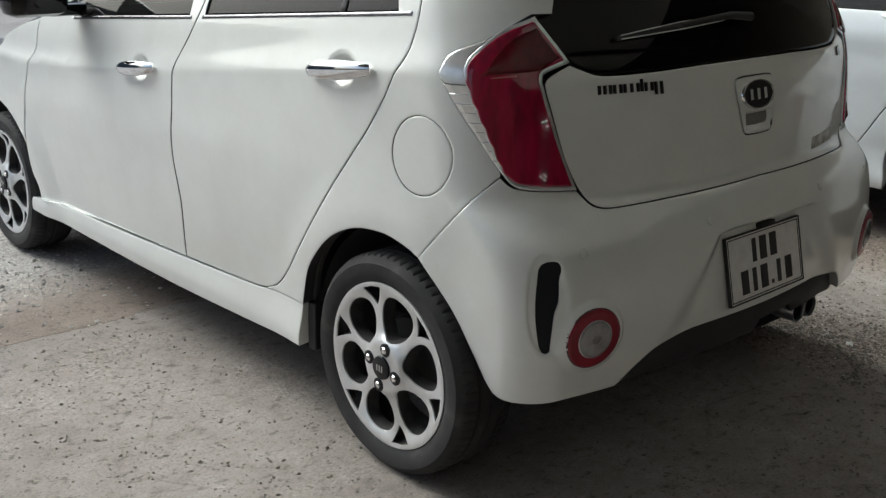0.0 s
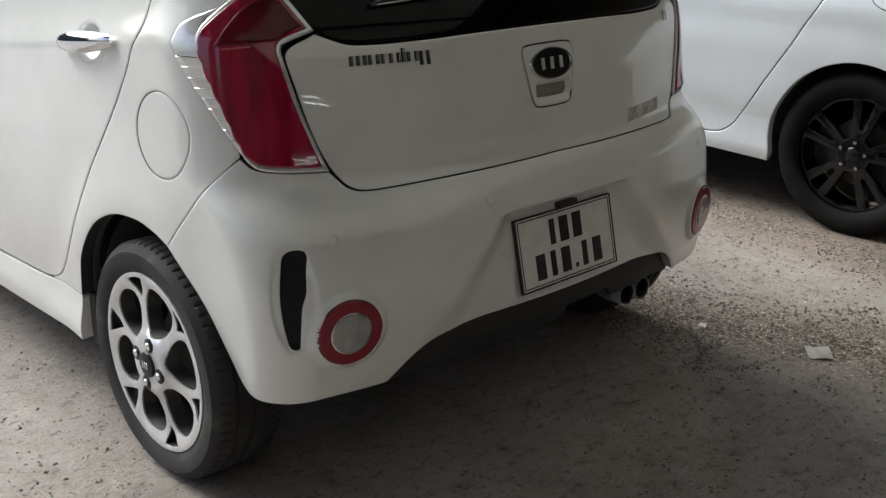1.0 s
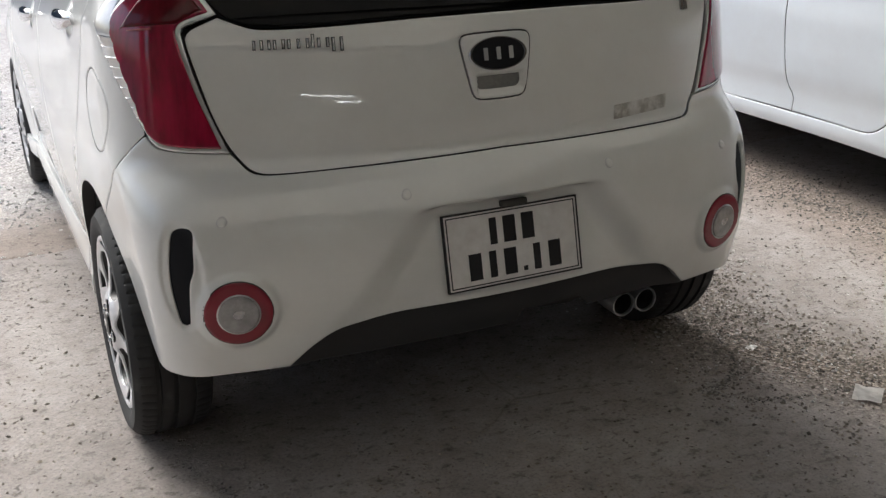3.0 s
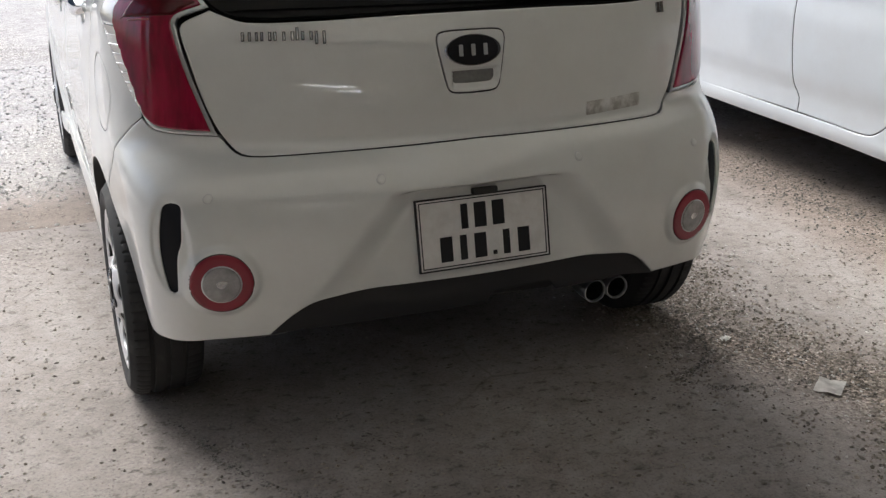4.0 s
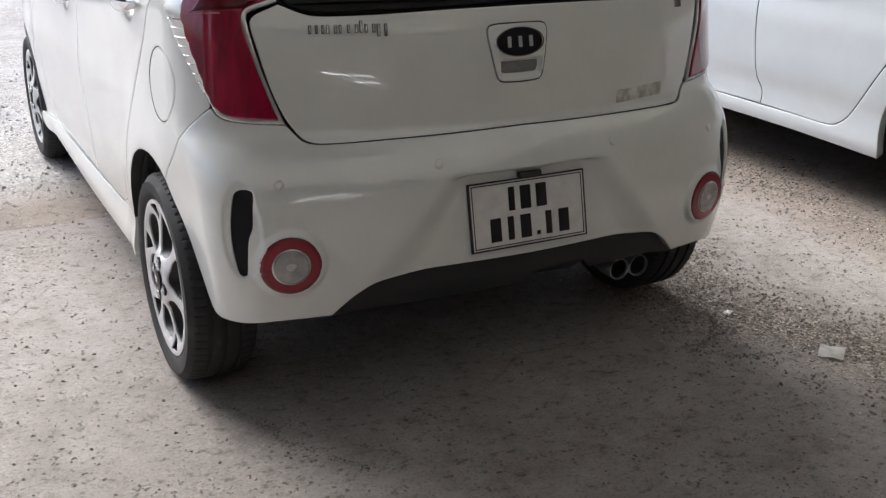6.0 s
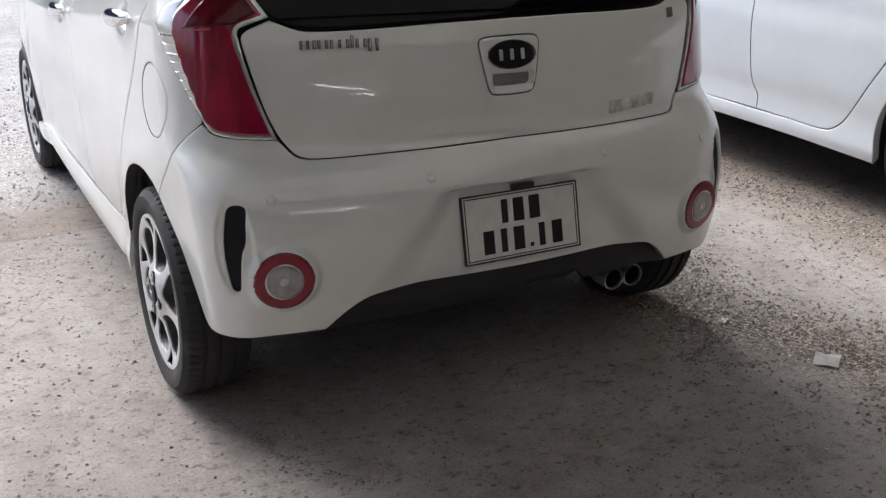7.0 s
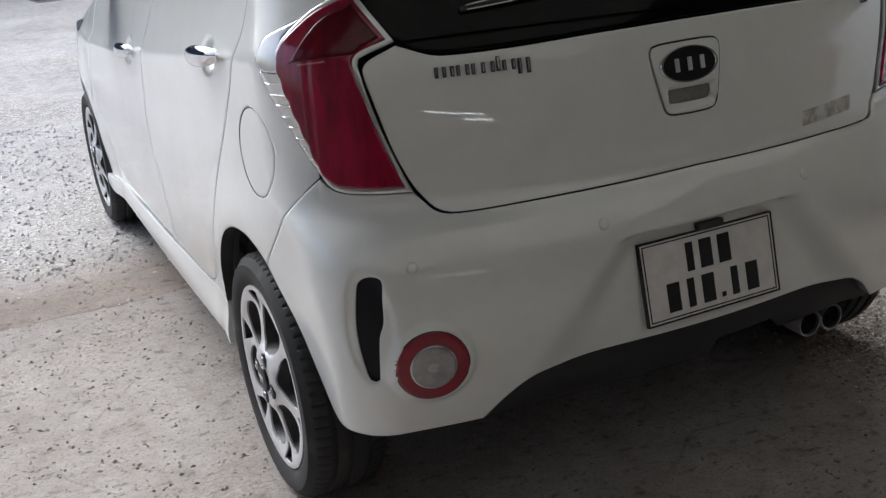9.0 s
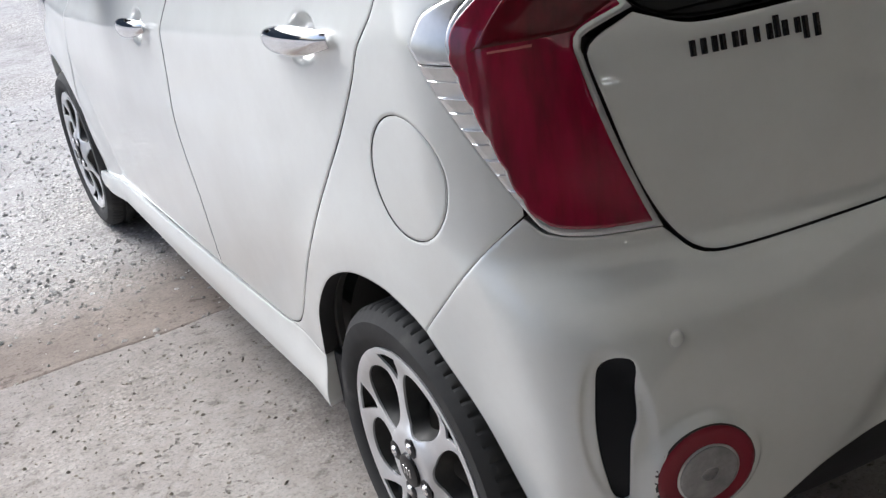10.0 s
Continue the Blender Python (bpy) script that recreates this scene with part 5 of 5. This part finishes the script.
def grit(x, y):
    """How thick the loose grit lies, 0 to 1."""
    wedge, band = lanes(x, y)
    beyond = (.22 * ease(1.385, 1.40, y) + .60 * ease(1.55, 2.0, y)) * (.62 + .5 * noise.noise((x * 1.3, y * 1.3, 4)))
    left = .42 * ease(-.30, -.75, x) * (.5 + noise.noise((x * 2.5, y * 2.5, 7)))
    return float(min(1, max(0, 1.15 * max(.95 * wedge, .65 * band, beyond, left))))


def build_ground():
    xs = np.concatenate([[-400, -150, -60, -25, -12, -7, -5], np.arange(-3.6, 4.2, .045), [5, 7, 12, 25, 60, 150, 400]])
    ys = np.concatenate([[-400, -150, -60, -25, -12, -7, -5], np.arange(-3.6, 1.28, .045), np.arange(1.28, 1.33, .015), np.arange(1.33, 1.42, .005), np.arange(1.43, 5, .045), np.arange(5.2, 10, .3), [12, 18, 30, 60, 150, 400]])
    V = [(x, y, ground_height(x, y)) for y in ys for x in xs]
    n = len(xs)
    F = [(j * n + i, j * n + i + 1, (j + 1) * n + i + 1, (j + 1) * n + i) for j in range(len(ys) - 1) for i in range(n - 1)]
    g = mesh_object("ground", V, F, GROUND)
    lies = g.data.attributes.new("grit", "FLOAT", "POINT")
    lies.data.foreach_set("value", [grit(v[0], v[1]) for v in V])
    # where the colour turns to pale gravel plus painted daylight glare
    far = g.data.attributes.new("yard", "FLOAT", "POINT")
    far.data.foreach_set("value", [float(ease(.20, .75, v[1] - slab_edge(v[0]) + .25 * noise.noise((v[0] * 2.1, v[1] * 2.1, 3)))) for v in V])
    soil = g.data.attributes.new("soil", "FLOAT", "POINT")
    soil.data.foreach_set("value", [max(.9 * lanes(v[0], v[1])[0], 1.6 * lanes(v[0], v[1])[1], float(ease(.0, .010, v[1] - slab_edge(v[0]))) * float(ease(.75, .25, v[1] - slab_edge(v[0]) + .25 * noise.noise((v[0] * 2.1, v[1] * 2.1, 3))))) for v in V])
    tagged(g, "dusty grey-brown concrete yard with a slab edge and grit", "ground", kind="structure")


build_ground()
build_hatchback()
build_sedan(Matrix.Translation((2.885, -.222, .002)))


# ---- loose stones, grit and scraps ----
def stones(name, label, spots, seed, material=STONE):
    rnd = random.Random(seed)
    V, F = [], []
    for x, y, r in spots:
        if abs(x) < .66 and -.35 < y < 2.9 and rnd.random() < .6:
            continue
        b = len(V)
        a = rnd.random() * 6.3
        sx, sy, sz = r * (.7 + .7 * rnd.random()), r * (.6 + .5 * rnd.random()), r * (.35 + .45 * rnd.random())
        z = ground_height(x, y) + sz * .35
        ring_n = 5
        for j in range(ring_n):
            t = 2 * math.pi * j / ring_n
            px, py = sx * math.cos(t) * (.8 + .4 * rnd.random()), sy * math.sin(t) * (.8 + .4 * rnd.random())
            V.append((x + px * math.cos(a) - py * math.sin(a), y + px * math.sin(a) + py * math.cos(a), z + sz * .5 * (rnd.random() - .6)))
        V.append((x + sx * .3 * (rnd.random() - .5), y, z + sz))
        V.append((x, y, z - sz))
        for j in range(ring_n):
            F.append((b + j, b + (j + 1) % ring_n, b + 5))
            F.append((b + (j + 1) % ring_n, b + j, b + 6))
    ob = mesh_object(name, V, F, material, None, "", smooth=False)
    tagged(ob, label, "gravel", kind="stuff")


def scatter(n, x0, x1, y0, y1, r0, r1, seed, keep=lambda x, y: 1.0):
    rnd = random.Random(seed)
    out = []
    while len(out) < n:
        x, y = rnd.uniform(x0, x1), rnd.uniform(y0, y1)
        clump = .5 + .5 * noise.noise((x * 2.2, y * 2.2, seed * .7)) + .35 * noise.noise((x * 9, y * 9, seed * 1.3))
        if rnd.random() < keep(x, y) * min(1, max(.04, clump * 1.5 - .25)):
            out.append((x, y, r0 + (r1 - r0) * rnd.random() ** 2.2))
    return out


stones("gravel", "scattered dark grit on the dusty slab", scatter(14000, -2.6, 2.4, -1.6, 1.36, .0016, .0064, 3, lambda x, y: .55 + .15 * ease(-.3, -.9, x) + .3 * ease(-.2, -.8, y)), 1, BROWN_STONE)
stones("gravel", "dense grey gravel beside the exhaust side of the hatchback",
       scatter(12000, .55, 1.75, -1.35, .25, .0013, .0080, 4, lambda x, y: max(0, 1 - abs(x - (.84 + .05 * math.sin(y * 6) + .30 * max(0, -.25 - y))) / .42)), 2, BROWN_STONE)
stones("gravel", "pale crumbs among the brown gravel beside the hatchback",
       scatter(3000, .5, 1.9, -1.5, .4, .0013, .0060, 9, lambda x, y: max(.08, 1 - abs(x - (.90 + .30 * max(0, -.25 - y))) / .5)), 9, PALE_STONE)
stones("gravel", "dark gravel band beside the sedan",
       scatter(5200, 1.45, 2.4, -1.1, 1.4, .0012, .0066, 5, lambda x, y: max(0, 1 - abs(x - (1.90 + .12 * y)) / .34)), 3, DARK_STONE)
stones("gravel", "coarse light gravel beyond the slab edge", scatter(8000, -2.6, -.35, 1.36, 4.6, .002, .011, 6, lambda x, y: .35 + .65 * ease(1.5, 1.9, y)), 4, PALE_STONE)
stones("gravel", "gravel and grit past the hatchback", scatter(2500, -.3, 3.0, 1.4, 4.5, .002, .009, 7), 5)


def along(line, n, spread, r0, r1, seed):
    """Grit gathered along a crack."""
    rnd = random.Random(seed)
    out = []
    for _ in range(n):
        u = rnd.random() * (len(line) - 1)
        i = int(u)
        (xa, ya), (xb, yb) = line[i], line[i + 1]
        u -= i
        out.append((xa + (xb - xa) * u + rnd.gauss(0, spread), ya + (yb - ya) * u + rnd.gauss(0, spread), r0 + (r1 - r0) * rnd.random() ** 2))
    return out


CRACKS = [
    [(-.72, -.22), (-.671, -.366), (-.654, -.405), (-.653, -.460), (-.618, -.495), (-.563, -.592), (-.507, -.666), (-.43, -.70)],
    [(.57, -.49), (.654, -.606), (.76, -.636), (.92, -.668), (1.04, -.662), (1.20, -.668)],
    [(.80, -.10), (.845, -.18), (.80, -.346), (.73, -.45), (.668, -.497), (.60, -.50)],
]
stones("gravel", "dark crumbs lying along the slab's cracks", [q for i, line in enumerate(CRACKS) for q in along(line, 480, .008, .0010, .0044, 20 + i)], 8, DARK_STONE)


def scrap(name, label, x, y, w, d, turn, material):
    bm = bmesh.new()
    nx, ny = 7, 6
    grid = [[bm.verts.new((w * (i / (nx - 1) - .5), d * (j / (ny - 1) - .5), .004 + .006 * noise.noise((i * .6, j * .7, x * 9)))) for i in range(nx)] for j in range(ny)]
    for j in range(ny - 1):
        for i in range(nx - 1):
            bm.faces.new((grid[j][i], grid[j][i + 1], grid[j + 1][i + 1], grid[j + 1][i]))
    bmesh.ops.solidify(bm, geom=bm.faces[:], thickness=.0008)
    ob = part(name, bm, material, None, "", False, Matrix.Translation((x, y, ground_height(x, y) + .002)) @ Matrix.Rotation(radians(turn), 4, "Z"))
    tagged(ob, label, "litter")


scrap("paper_scrap", "crumpled pale paper scrap lying on the grit", .933, -.715, .085, .070, 38, PAPER)
scrap("foil_scrap", "tiny bright foil scrap on the gravel", .850, -.372, .036, .022, 24, FOIL)


# ---- the shed round the place: roof, back and side wall ----
def build_shed():
    x0, x1, y0, y1, z0 = -5.2, 4.8, -14.0, 1.5, 3.6
    # the sheets leave two openings for added fill light, one far behind the cars and one between them
    lights = ((-4.9, 2.8, -9.0, -2.4), (.3, 4.6, -2.3, -.1))
    bm = bmesh.new()
    for xa, xb, ya, yb in ((x0, x1, y0, -9.0), (x0, -4.9, -9.0, -2.4), (2.8, x1, -9.0, -2.4), (x0, x1, -2.4, -2.3), (x0, .3, -2.3, -.1), (4.6, x1, -2.3, -.1), (x0, x1, -.1, y1)):
        box(bm, (xb - xa, yb - ya, .05), ((xa + xb) / 2, (ya + yb) / 2, z0 + .025))
    for i in range(7):
        box(bm, (x1 - x0, .08, .12), ((x0 + x1) / 2, y0 + .1 + i * 2.4, z0 - .055))
    tagged(part("ceiling", bm, METAL_SHEET, None), "grey sheet roof on purlins over the parking place", "ceiling", kind="structure")
    for a0, a1, b0, b1 in lights:
        tagged(part("fill_sheet", box(bmesh.new(), (a1 - a0 - .01, b1 - b0 - .01, .004), ((a0 + a1) / 2, (b0 + b1) / 2, z0 + .02)), FILL_SHEET, None), "added translucent roof sheet for fill light, unseen", "roof light", kind="structure")
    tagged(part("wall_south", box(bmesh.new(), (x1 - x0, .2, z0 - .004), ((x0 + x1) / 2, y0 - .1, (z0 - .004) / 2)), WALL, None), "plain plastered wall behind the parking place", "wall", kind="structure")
    # unseen tubes added on the back wall so that the paint mirrors bright streaks
    for cx, cz, length in ((-1.62, 1.74, 2.4), (-.75, 1.42, 1.2)):
        lamp = part("streak_lamp", box(bmesh.new(), (length, .05, .06), (cx, y0 + .03, cz), .006), PLATE, None)
        tagged(lamp, "added lit tube on the wall for streaks in the paint, unseen", "lamp")
        part("tube", tube([(cx - length / 2 + .03, y0 + .085, cz), (cx + length / 2 - .03, y0 + .085, cz)], .03, 12), STREAK_TUBE, lamp, "glowing tube that the paint mirrors as a streak", True)
    # plain walls that close the yard
    tagged(part("wall_north", box(bmesh.new(), (30, .2, 4.4), (-1, 17, 2.2)), WALL_DARK, None), "plain dark grey yard wall", "wall", kind="structure")
    tagged(part("wall_southwest", box(bmesh.new(), (.2, 9.8, z0 - .004), (x0 - .1, y0 + 4.9, (z0 - .004) / 2)), WALL, None), "unseen side wall that shuts out side light", "wall", kind="structure")
    # unseen piers added, their gap gives the tail lamp a bright strip to mirror
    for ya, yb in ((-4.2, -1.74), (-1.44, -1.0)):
        tagged(part("slit_pier", box(bmesh.new(), (.2, yb - ya, z0 - .004), (x0 - .1, (ya + yb) / 2, (z0 - .004) / 2)), WALL, None), "unseen pier beside the slit that the tail lamp mirrors", "wall", kind="structure")
    # unseen wall, lengthened to keep eastern light off the tailgate
    tagged(part("wall_southeast", box(bmesh.new(), (.2, 15.3, z0 - .004), (x1 + .1, y0 + 7.65, (z0 - .004) / 2)), WALL, None), "unseen side wall that shuts out side light", "wall", kind="structure")
    tagged(part("wall_west", box(bmesh.new(), (.2, 31, 1.5), (-16, 1.4, .75)), WALL_GREY, None), "plain grey yard wall", "wall", kind="structure")
    tagged(part("wall_east", box(bmesh.new(), (.2, 31, 3.4), (14, 1.4, 1.7)), WALL_GREY, None), "plain grey yard wall", "wall", kind="structure")


build_shed()
